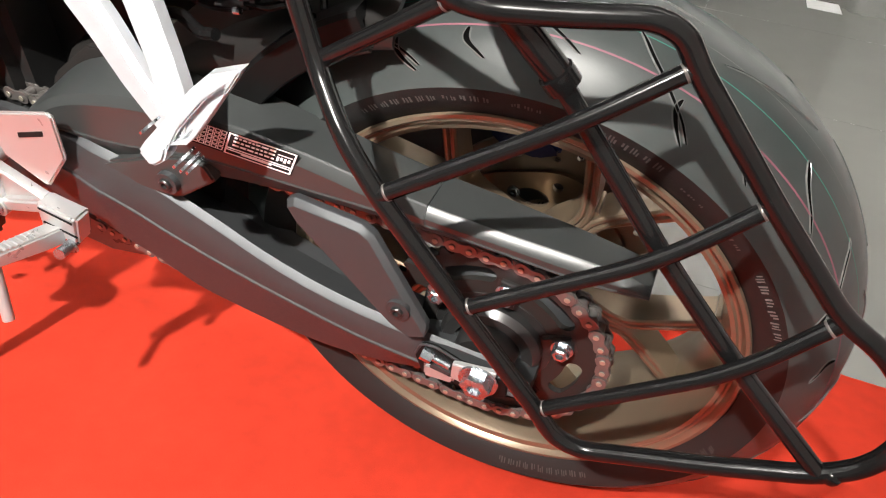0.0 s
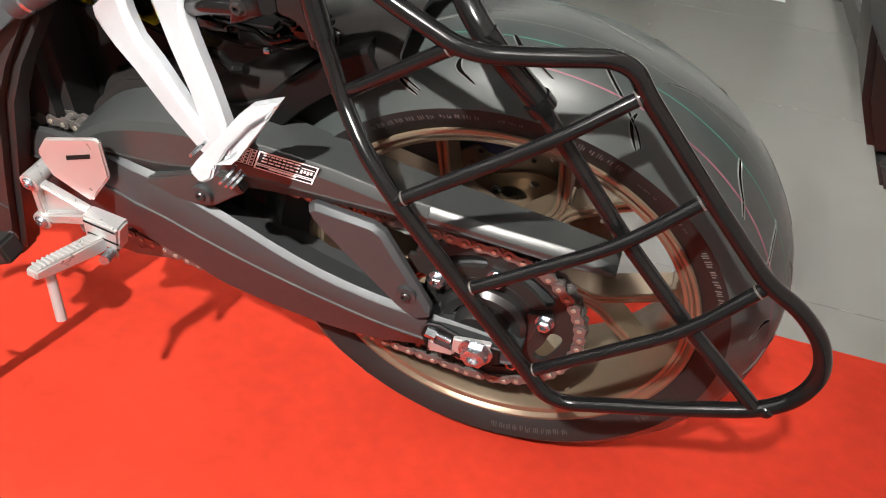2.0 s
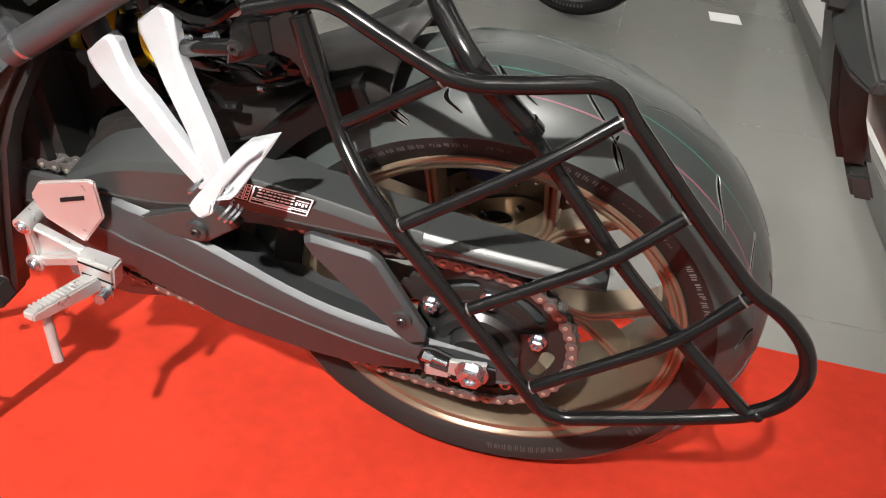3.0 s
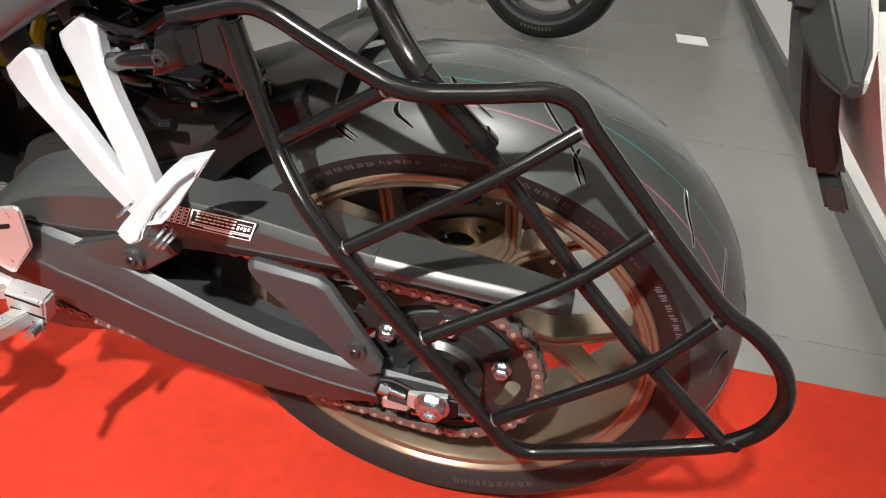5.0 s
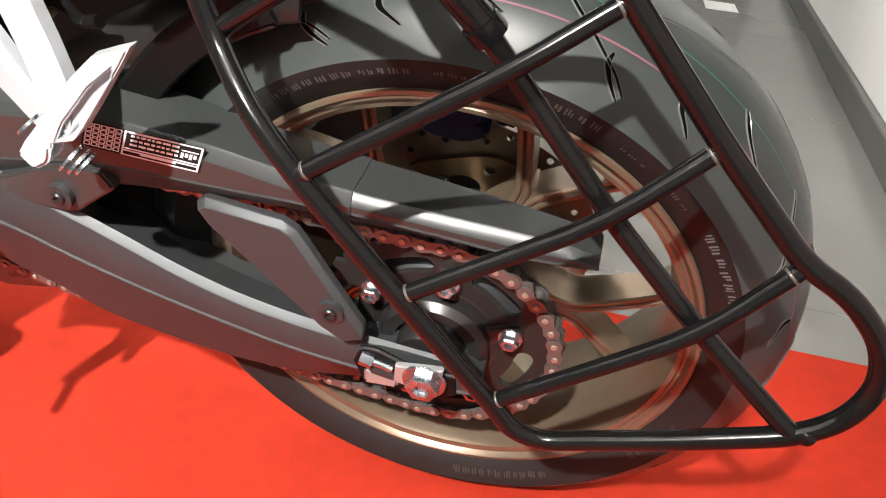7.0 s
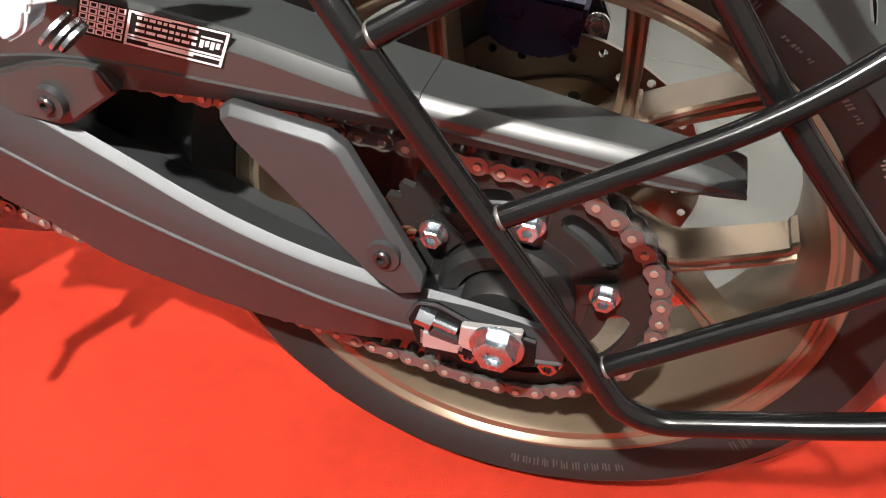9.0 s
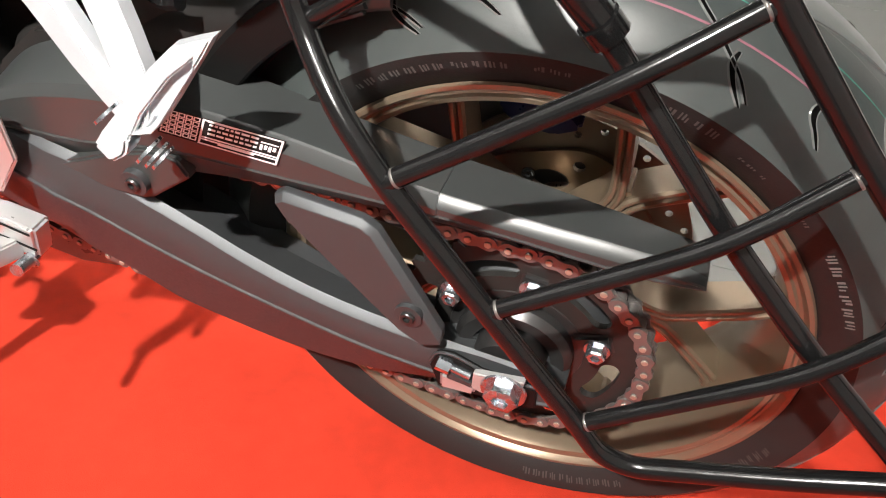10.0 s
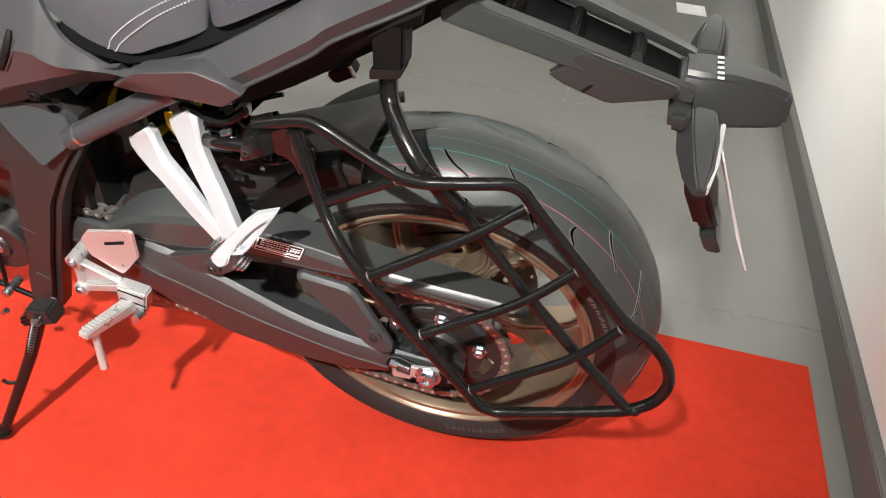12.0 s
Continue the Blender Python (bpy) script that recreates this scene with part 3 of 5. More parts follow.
teeth = []
for k in range(TEETH * 4):
    a = 360 * k / (TEETH * 4)
    teeth.append(polar(SPR + (0.0035 if k % 4 in (1, 2) else -0.0035), a))


def bean(r0, r1, mid, half):
    """A slot that follows a circle, with round ends."""
    rc, rr = (r0 + r1) / 2, (r1 - r0) / 2
    ends = [(mid + half, 0), (mid - half, 180)]
    pts = [polar(r1, mid - half + half * k / 4) for k in range(9)]
    for ang, turn in ends:
        c = polar(rc, ang)
        pts += [(c[0] + rr * math.cos(radians(ang + turn + 22.5 * k)), c[1] + rr * math.sin(radians(ang + turn + 22.5 * k))) for k in range(1, 8)]
        if turn == 0:
            pts += [polar(r0, mid + half - half * k / 4) for k in range(9)]
    return pts


slots = [circle(0, 0, 0.052, 40)] + [bean(0.0735, 0.0905, m, 13) for m in (50, 111, 170, 226, 278, 341)]
bm = pierced(teeth, slots, -0.1075, -0.1015)
sprocket = mp("rear_sprocket", bm, SPROCKET, "dark steel rear chain sprocket", 20)
bm = lathe([(0.030, -0.1085), (0.058, -0.1085), (0.060, -0.104), (0.060, -0.085), (0.030, -0.085)], 64)
part("carrier", bm, ENGINE, sprocket)
part("cush_drive", lathe([(0.030, -0.097), (0.070, -0.097), (0.078, -0.090), (0.080, -0.062), (0.030, -0.062)], 64), SWING, sprocket)
part("carrier_ring", lathe([(0.034, -0.124), (0.045, -0.124), (0.050, -0.117), (0.050, -0.108), (0.034, -0.108)], 64), ENGINE, sprocket)
part("carrier_step", lathe([(0.012, -0.140), (0.027, -0.140), (0.030, -0.134), (0.031, -0.108), (0.012, -0.108)], 48), ENGINE, sprocket)
for a in BOLT_ANGLES:
    c, s = math.cos(radians(a)), math.sin(radians(a))
    bm = bar((c * 0.05, -0.1085, s * 0.05), (c * 0.083, -0.1065, s * 0.083), 0.024, 0.008, (0, 1, 0), 0.003)
    part("carrier_arm", bm, ENGINE, sprocket)
    part("sprocket_bolt", bolt(c * 0.071, -0.113, s * 0.071, 0.0082, 0.009, sink=True), STEEL, sprocket, "bright zinc flange nut")

# chain: outer and inner links along the two runs and round the sprocket
PITCH = 0.015875


def chain_path():
    pts = []
    fx, fz, fr = -0.52, 0.092, 0.040
    up = (Vector((fx, 0, fz + fr)), Vector((-0.012, 0, SPR)))
    low = (Vector((0.0, 0, -SPR - 0.001)), Vector((-0.30, 0, -0.080)), Vector((fx, 0, -0.010)))
    k = 60
    for i in range(k):
        pts.append(up[0].lerp(up[1], i / k))
    for i in range(k):
        a = radians(96 - 190 * i / k)
        pts.append(Vector((SPR * math.cos(a), 0, SPR * math.sin(a))))
    for i in range(k + 1):
        t = i / k
        pts.append(low[0].lerp(low[1], t).lerp(low[1].lerp(low[2], t), t))
    for i in range(1, 20):
        a = radians(-100 - 165 * i / 20)
        pts.append(Vector((fx + fr * math.cos(a), 0, fz + fr * math.sin(a))))
    return pts


def even(pts, step):
    out, left, prev = [pts[0]], step, pts[0]
    for q in pts[1:]:
        while (q - prev).length >= left:
            prev = prev + (q - prev).normalized() * left
            out.append(prev)
            left = step
        left -= (q - prev).length
        prev = q
    return out


pins = even(chain_path(), PITCH)


def link_plate(bm, x0, x1, y0, y1, r, waist):
    """A figure-eight side plate along x."""
    mid, out = (x0 + x1) / 2, []
    for k in range(9):
        a = radians(60 + 240 * k / 8)
        out.append((x0 + r * math.cos(a), r * math.sin(a)))
    out.append((mid, -waist))
    for k in range(9):
        a = radians(-120 + 240 * k / 8)
        out.append((x1 + r * math.cos(a), r * math.sin(a)))
    out.append((mid, waist))
    prism(out, y0, y1, 0, bm)


def outer_link():
    bm = bmesh.new()
    for y0, y1 in ((-0.0095, -0.0075), (0.0075, 0.0095)):
        link_plate(bm, 0, PITCH, y0, y1, 0.0072, 0.0050)
    for x in (0, PITCH):
        lathe([(0.0001, -0.0112), (0.0026, -0.0112), (0.0029, -0.0105), (0.0029, 0.0105), (0.0001, 0.0105)], 12, (x, 0, 0), False, bm=bm)
    return bm


def inner_link():
    bm = bmesh.new()
    for y0, y1 in ((-0.0072, -0.0052), (0.0052, 0.0072)):
        link_plate(bm, 0, PITCH, y0, y1, 0.0073, 0.0052)
    for x in (0, PITCH):
        lathe([(0.0051, -0.0052), (0.0051, 0.0052)], 14, (x, 0, 0), False, bm=bm)
    return bm


chain = new("drive_chain")
chain.parent, chain.location = motorcycle, (0, 0, R0)
chain["label"] = "steel drive chain with a dull bronze sheen"
first = {}
for i in range(len(pins) - 1):
    a, b = pins[i], pins[i + 1]
    kind = i % 2
    if kind not in first:
        first[kind] = part("chain_link", outer_link() if kind == 0 else inner_link(), CHAIN, chain, smooth=40)
        ob = first[kind]
        ob.data.materials.append(PIN)
        for f in ob.data.polygons:
            if abs(f.center.y) > 0.0096:
                f.material_index = 1
    else:
        ob = new("chain_link", first[kind].data)
        ob.parent = chain
    d = b - a
    ob.matrix_local = Matrix.Translation((a.x, -0.1045, a.z)) @ Matrix.Rotation(-math.atan2(d.z, d.x), 4, "Y")

# chain guard
GUARD = [(-0.47, 0.126, 0.134, 0.146, -0.108, 0.146), (-0.42, 0.116, 0.136, 0.176, -0.100, 0.186), (-0.36, 0.106, 0.138, 0.192, -0.095, 0.204), (-0.31, 0.116, 0.147, 0.198, -0.088, 0.207), (-0.26, 0.126, 0.152, 0.197, -0.086, 0.200), (-0.17, 0.134, 0.152, 0.188, -0.088, 0.184),
         (-0.09, 0.136, 0.152, 0.174, -0.090, 0.170), (0.0, 0.135, 0.147, 0.166, -0.090, 0.158), (0.07, 0.132, 0.142, 0.1625, -0.091, 0.148), (0.105, 0.136, 0.143, 0.159, -0.094, 0.144), (0.123, 0.1405, 0.145, 0.153, -0.102, 0.1465), (0.1255, 0.1415, 0.145, 0.150, -0.110, 0.1465)]


def guard_rings(lo, hi, proud):
    """Sections of the chain guard: lower lip, crease, side, chamfer, top."""
    cols = [smooth_path([(g[0], g[i], 0) for g in GUARD], 6) for i in range(1, 6)]
    out = []
    for zl, zc, zt, yi, zi in zip(*cols):
        x = zl.x
        if lo <= x <= hi:
            zl, zc, zt, yi, zi = zl.y, zc.y, zt.y, yi.y, zi.y
            h = min(0.009, 0.45 * (zt - zc))
            o = -0.1405 - proud
            s = -0.0008
            out.append([(x, -0.131, zl), (x, o - 0.0007, zc - 0.0012), (x, o - 0.0012, zc), (x, o - 0.0003, zc + 0.0015), (x, o + s, zt - h - 0.0035), (x, o + s + 0.0008, zt - h - 0.0020), (x, o + s + 0.0062, zt - 0.0050 + proud), (x, o + s + 0.008, zt - 0.0040 + proud), (x, yi, zi + proud), (x, yi, zi - 0.005), (x, o + 0.0165, zt - 0.009), (x, o + 0.0085, zc), (x, -0.127, zl + 0.001)])
    return out


def chamfered(outline, y0, y1):
    """A plate whose front edges have one flat chamfer."""
    bm = prism(outline, y0, y1, 0)
    keep = {(round(x, 4), round(z, 4)) for x, z in outline[:5]}
    es = [e for e in bm.edges if all(abs(v.co.y - y0) < 1e-6 and (round(v.co.x, 4), round(v.co.z, 4)) in keep for v in e.verts)]
    bmesh.ops.bevel(bm, geom=es, offset=0.0052, segments=1, affect="EDGES")
    soften(bm, 0.0006, 1)
    for v in bm.verts:
        v.co.y += 0.11 * (v.co.z - 0.075)
    return bm


cover = mp("chain_guard", loft(guard_rings(-0.5, -0.059, 0.0012)), GUARD_PLASTIC, "matte dark grey plastic chain guard in two sections", 22)
part("rear_section", loft(guard_rings(-0.076, 0.2, 0.0)), GUARD_PLASTIC, cover, smooth=22)
part("lug", prism([(-0.400, 0.108), (-0.355, 0.1265), (-0.325, 0.1395), (-0.296, 0.1480), (-0.274, 0.1505), (-0.266, 0.1480), (-0.2575, 0.1330), (-0.300, 0.1005), (-0.311, 0.0965), (-0.345, 0.0975), (-0.380, 0.1020)], -0.1475, -0.134, 0.0022), GUARD_PLASTIC, cover)
part("bracket", chamfered([(-0.188, 0.135), (-0.180, 0.140), (-0.116, 0.133), (-0.104, 0.126), (-0.050, 0.043), (-0.050, 0.032), (-0.066, 0.026), (-0.085, 0.036), (-0.177, 0.118)], -0.1545, -0.1425), SWING, cover, "flat gunmetal bracket plate", 20)
for x, z, y in ((-0.309, 0.1175, -0.1475), (-0.0765, 0.0560, -0.1535)):
    part("guard_bolt", bolt(x, y - 0.004, z, 0.0062, 0.004, sink=True, hexed=False), ENGINE, cover, "small dull socket bolt")
    part("bolt_washer", lathe([(0.006, -0.006), (0.0115, -0.006), (0.0118, 0.001), (0.006, 0.001)], 28, (x, y, z), False), SWING, cover)

# warning label on the chain guard: unreadable print as bars
label = part("warning_label", bmesh.new(), LABEL_BLACK, cover, "black warning label with white frames and tiny print")
corner, right, down = Vector((-0.268, -0.1422, 0.194)), Vector((0.0975, 0.0012, -0.0065)), Vector((-0.0095, -0.0016, -0.0235))


def on_label(u, v, lift):
    return corner + right * u + down * v + Vector((0, -0.0006 - lift, 0))


def label_quad(bm, u0, v0, u1, v1, lift):
    f = [bm.verts.new(on_label(u, v, lift)) for u, v in ((u0, v0), (u1, v0), (u1, v1), (u0, v1))]
    bm.faces.new(f)


bm = bmesh.new()
label_quad(bm, 0, 0, 1, 1, 0)
bm.to_mesh(label.data)
bm.free()


def label_frame(bm, u0, v0, u1, v1, w=0.018):
    for a in ((u0, v0, u1, v0 + w * 3), (u0, v1 - w * 3, u1, v1), (u0, v0, u0 + w, v1), (u1 - w, v0, u1, v1)):
        label_quad(bm, *a, 0.0004)


rng = random.Random(4)
bm = bmesh.new()
label_frame(bm, 0.34, 0.02, 0.99, 0.80)
label_frame(bm, 0.34, 0.66, 0.99, 0.98)
for c in range(5):
    for r in range(5):
        label_frame(bm, 0.02 + 0.062 * c, 0.04 + 0.18 * r, 0.076 + 0.062 * c, 0.20 + 0.18 * r, 0.011)
part("label_frames", bm, LABEL_WHITE, cover, smooth=0)
bm = bmesh.new()
for r in range(3):
    u = 0.40
    while u < 0.78:
        w = rng.uniform(0.02, 0.07)
        label_quad(bm, u, 0.14 + 0.17 * r, min(u + w, 0.8), 0.14 + 0.17 * r + 0.080, 0.0004)
        u += w + 0.012
label_quad(bm, 0.38, 0.04, 0.62, 0.10, 0.0004)
label_quad(bm, 0.50, 0.76, 0.80, 0.86, 0.0005)
for k in range(4):
    label_quad(bm, 0.82 + 0.035 * k, 0.35, 0.845 + 0.035 * k, 0.56 - 0.05 * (k % 2), 0.0004)
label_quad(bm, 0.82, 0.24, 0.96, 0.29, 0.0004)
part("label_print", bm, LABEL_WHITE, cover, smooth=0)

# inner mudguard over the tyre
hugger = mp("inner_mudguard", lathe([(0.300, -0.098), (0.302, -0.102), (0.328, -0.103), (0.332, -0.100), (0.334, -0.06), (0.334, 0.06), (0.330, 0.101), (0.322, 0.098), (0.328, 0.06), (0.328, -0.06), (0.322, -0.097)], 40, arc=(114, 196)), BLACK, "dark plastic inner mudguard over the tyre")
part("side_panel", prism([(-0.170, 0.285), (-0.206, 0.256), (-0.24, 0.222), (-0.268, 0.170), (-0.30, 0.14), (-0.47, 0.13), (-0.46, 0.165), (-0.42, 0.20), (-0.35, 0.215), (-0.27, 0.285), (-0.22, 0.30)], -0.103, -0.096, 0.003), HOLDER, hugger, "dark grey mudguard side panel")
for v in hugger.children[-1].data.vertices:
    v.co.y += 0.35 * (v.co.z - 0.17)

# passenger foot rest
def hanger_arm(stations, deep):
    """A cast arm whose broad head is cut on the slant."""
    rings = []
    for x, y, z, w, k in stations:
        c = 0.3 * w
        flat = [(-w, -k * w), (-w + c, -k * w + 0.35 * c), (w - c, k * w - 0.35 * c), (w, k * w)]
        rings.append([(x + flat[0][0], y + 0.003, z + flat[0][1]), (x + flat[1][0], y - 0.001, z + flat[1][1]), (x + flat[2][0], y - 0.001, z + flat[2][1]), (x + flat[3][0], y + 0.003, z + flat[3][1]), (x + w, y + deep, z + k * w), (x - w, y + deep, z - k * w)])
    return loft(rings, 0.0007)


hanger = mp("passenger_peg_hanger", hanger_arm(((-0.3210, -0.127, 0.3540, 0.0165, 0.70), (-0.3160, -0.130, 0.3440, 0.0195, 0.62), (-0.3120, -0.134, 0.3320, 0.0170, 0.50), (-0.3060, -0.140, 0.3160, 0.0142, 0.40), (-0.2960, -0.148, 0.2980, 0.0136, 0.36), (-0.2720, -0.165, 0.2620, 0.0128, 0.35), (-0.2520, -0.182, 0.2300, 0.0132, 0.35), (-0.2460, -0.186, 0.2160, 0.0100, 0.35)), 0.016), PALE, "pale cast aluminium passenger footrest hanger", 28)
part("front_arm", hanger_arm(((-0.3840, -0.130, 0.3150, 0.0160, 0.72), (-0.3800, -0.131, 0.3060, 0.0195, 0.66), (-0.3740, -0.134, 0.2930, 0.0180, 0.56), (-0.3600, -0.142, 0.2810, 0.0156, 0.50), (-0.3380, -0.151, 0.2670, 0.0146, 0.50), (-0.3000, -0.168, 0.2380, 0.0122, 0.50), (-0.2620, -0.182, 0.2120, 0.0110, 0.50)), 0.014), PALE, hanger, smooth=28)
for x, y, z in ((-0.329, -0.112, 0.355), (-0.392, -0.118, 0.309)):
    part("hanger_bush", tube([(x + 0.006, y, z - 0.004), (x - 0.012, y + 0.012, z + 0.022)], 0.0135), GREY_PLASTIC, hanger)
PEG_OUT = [(-0.2629, 0.2146), (-0.2577, 0.2223), (-0.2386, 0.2446), (-0.2201, 0.2674), (-0.2049, 0.2815), (-0.1902, 0.2869), (-0.1771, 0.2912), (-0.1839, 0.2800), (-0.1899, 0.2710), (-0.2040, 0.2495), (-0.2145, 0.2346), (-0.2213, 0.2287), (-0.2363, 0.2241), (-0.2389, 0.2126), (-0.2507, 0.2056)]
PEG_IN = [(-0.2331, 0.2276), (-0.2276, 0.2385), (-0.2068, 0.2637), (-0.1908, 0.2767), (-0.1913, 0.2721), (-0.2144, 0.2384), (-0.2212, 0.2306)]


def leaned(ob):
    """Lays a part on the folded peg's sloping face."""
    for v in ob.data.vertices:
        v.co.y += 0.35 * (v.co.z - 0.22)
    return ob


bm = pierced(PEG_OUT, [PEG_IN], -0.214, -0.204)
bmesh.ops.recalc_face_normals(bm, faces=bm.faces)
rim_edges = [e for e in bm.edges if len(e.link_faces) == 2 and e.calc_face_angle(0) > 1.0 and all(v.co.y < -0.21 for v in e.verts)]
bmesh.ops.bevel(bm, geom=rim_edges, offset=0.0018, segments=2, affect="EDGES", clamp_overlap=True)
peg = leaned(part("passenger_peg", bm, PALE, hanger, "folded pale aluminium passenger peg with a sunk face", 40))
leaned(part("peg_floor", prism(PEG_IN, -0.2075, -0.2035, 0), PALE, hanger))
for q in ((-0.2333, 0.2313), (-0.2258, 0.2401), (-0.2378, 0.2240), (-0.2202, 0.2383), (-0.2290, 0.2365)):
    leaned(strip("peg_rib", [(-0.2267, -0.2078, 0.2307), (q[0], -0.2086, q[1])], 0.0012, hanger, PALE, sides=6))
leaned(part("peg_heel", prism(soft_outline([(-0.2629, 0.2146), (-0.2540, 0.2250), (-0.2363, 0.2241), (-0.2389, 0.2126), (-0.2507, 0.2056)], 0.003, 2), -0.2165, -0.198, 0.0025), PALE, hanger))
for (x0, z0), (x1, z1), r in (((-0.2640, 0.2250), (-0.2575, 0.2310), 0.0050), ((-0.2350, 0.2060), (-0.2255, 0.2165), 0.0062), ((-0.2290, 0.2045), (-0.2205, 0.2140), 0.0056), ((-0.2240, 0.2040), (-0.2165, 0.2125), 0.0045)):
    c = Vector(((x0 + x1) / 2, -0.203, (z0 + z1) / 2))
    axis = Vector((x1 - x0, 0, z1 - z0)).normalized().cross(Vector((0, 1, 0)))
    leaned(part("pivot_washer", tube([c - axis * 0.0011, c + axis * 0.0011], r + 0.004, 24), STEEL, hanger))

# rider foot rest: heel plate, stay, peg and lever
heel = mp("heel_plate", prism([(-0.502, 0.128), (-0.484, 0.151), (-0.418, 0.169), (-0.411, 0.166), (-0.414, 0.118), (-0.451, 0.072), (-0.462, 0.078), (-0.494, 0.098)], -0.163, -0.158, 0.002), SILVER, "pale aluminium heel plate with a slot")
# Uncut slot: a black inlay gives its dark depth by colour.
part("slot", prism([(-0.462, 0.135), (-0.429, 0.146), (-0.430, 0.140), (-0.463, 0.129)], -0.1636, -0.160, 0.0), LABEL_BLACK, heel)
B1, B2, B3 = Vector((-0.520, -0.165, 0.087)), Vector((-0.526, -0.165, 0.027)), Vector((-0.452, -0.168, 0.062))
part("stay", bar(B1, B3, 0.006, 0.012, (0, 1, 0), 0.002), SILVER, heel)
part("stay", bar(B1, B2, 0.010, 0.012, (0, 1, 0), 0.002), SILVER, heel)
part("stay", bar(B2, B3 + Vector((0.0, 0, -0.010)), 0.016, 0.012, (0, 1, 0), 0.003), SILVER, heel)
part("stay_web", prism([(-0.518, 0.080), (-0.460, 0.056), (-0.520, 0.030)], -0.163, -0.159, 0.0), SILVER, heel)
for b in (B1, B2):
    part("stay_boss", tube([b + Vector((0, -0.009, 0)), b + Vector((0, 0.03, 0))], 0.0115, 20), SILVER, heel)
    part("stay_bolt", bolt(b.x, b.y - 0.009, b.z, 0.0062, 0.003, sink=True, hexed=False), STEEL, heel)
mount = part("peg_mount", loft([[(-0.455, y, 0.066), (-0.408, y, 0.058), (-0.418, y, 0.020), (-0.460, y, 0.028)] for y in (-0.182, -0.160)], 0.003), SILVER, heel)
fp0, fp1 = Vector((-0.440, -0.178, 0.032)), Vector((-0.457, -0.266, 0.055))
fd = (fp1 - fp0).normalized()
fs = fd.cross(Vector((0, 0, 1))).normalized()
fu = fs.cross(fd)
foot = part("foot_peg", loft([[fp0 + fd * d - fs * w - fu * h, fp0 + fd * d + fs * w - fu * h, fp0 + fd * d + fs * w + fu * h * 0.6, fp0 + fd * d - fs * w + fu * h * 0.6] for d, w, h in ((0, 0.0095, 0.012), (0.02, 0.010, 0.012), (0.078, 0.0088, 0.009), (0.092, 0.0080, 0.006))], 0.002), SILVER, heel, "serrated aluminium rider foot peg")
for k in range(12):
    c = fp0 + fd * (0.018 + 0.006 * k) + fu * 0.0064
    part("tooth", bar(c - fs * 0.0072, c + fs * 0.0072, 0.0028, 0.0026, fu, 0.0006), SILVER, heel)
# Black bars paint the shaded creases of the peg mount.
for z0, z1 in ((0.058, 0.052), (0.040, 0.034)):
    part("mount_groove", bar((-0.452, -0.1824, z0 + 0.002), (-0.414, -0.1824, z1), 0.0022, 0.0012, (0, 1, 0), 0), BLACK, heel)
part("peg_spring", tube([fp0 + Vector((0.014, 0.0, -0.012)), fp0 + Vector((0.020, -0.026, -0.004))], 0.006), STEEL, heel)
part("peg_pin", bolt(-0.424, -0.184, 0.020, 0.006, 0.004, hexed=False), STEEL, heel)
strip("feeler", [(-0.456, -0.245, 0.040), (-0.446, -0.264, -0.018)], [0.0055, 0.0058], heel, SILVER, "round aluminium feeler under the peg")

# side stand
stand = mp("side_stand", tube([(-0.588, -0.200, -0.010), (-0.612, -0.235, -0.090), (-0.640, -0.275, -0.165), (-0.663, -0.303, -0.222)], [0.0115, 0.0095, 0.0085, 0.0080]), TUBE, "black side stand down on the carpet")
part("pivot", prism([(-0.606, -0.002), (-0.566, 0.006), (-0.558, -0.022), (-0.592, -0.038), (-0.612, -0.024)], -0.213, -0.183, 0.004), ENGINE, stand)
part("pivot_bolt", tube([(-0.590, -0.220, -0.022), (-0.590, -0.17, -0.022)], 0.008, 6), CHAIN, stand)
part("switch_body", loft([[(-0.642, y, -0.050), (-0.612, y, -0.026), (-0.604, y, -0.042), (-0.632, y, -0.066)] for y in (-0.205, -0.180)], 0.004), BLACK, stand)
bm = bmesh.new()
foot_c = Vector((-0.667, -0.305, -0.221))
m = Matrix.Translation(foot_c) @ Matrix.Rotation(radians(-LEANING), 4, "X")
bmesh.ops.create_cone(bm, cap_ends=True, segments=24, radius1=0.015, radius2=0.013, depth=0.008, matrix=m)
part("stand_foot", bm, BLACK, stand)
strip("stand_tang", rounded([(-0.630, -0.262, -0.130), (-0.645, -0.268, -0.131), (-0.652, -0.268, -0.124)], 0.006), 0.003, stand)
coil = [Vector((-0.583, -0.213, -0.004)).lerp(Vector((-0.618, -0.245, -0.105)), k / 160) + 0.0055 * Vector((math.cos(k * 0.8), math.sin(k * 0.8) * 0.6, math.sin(k * 0.8) * 0.4)) for k in range(161)]
strip("stand_spring", coil, 0.0011, stand, ENGINE, sides=5)

# frame, engine side and inner black parts
frame_plate = mp("frame_plate", loft([[(x, y, z) for x, z in ((-0.75, 0.300), (-0.57, 0.334), (-0.505, 0.338), (-0.464, 0.306), (-0.462, 0.285), (-0.500, 0.224), (-0.522, 0.177), (-0.566, 0.052), (-0.606, -0.075), (-0.640, -0.098), (-0.664, -0.090), (-0.640, 0.000), (-0.618, 0.060), (-0.602, 0.154), (-0.590, 0.225), (-0.640, 0.235), (-0.75, 0.225))] for y in (-0.160, -0.115)], 0.012), ENGINE, "satin dark frame side plate", 50)
for v in frame_plate.data.vertices:
    v.co.y += 0.25 * max(0.0, v.co.z - 0.19)
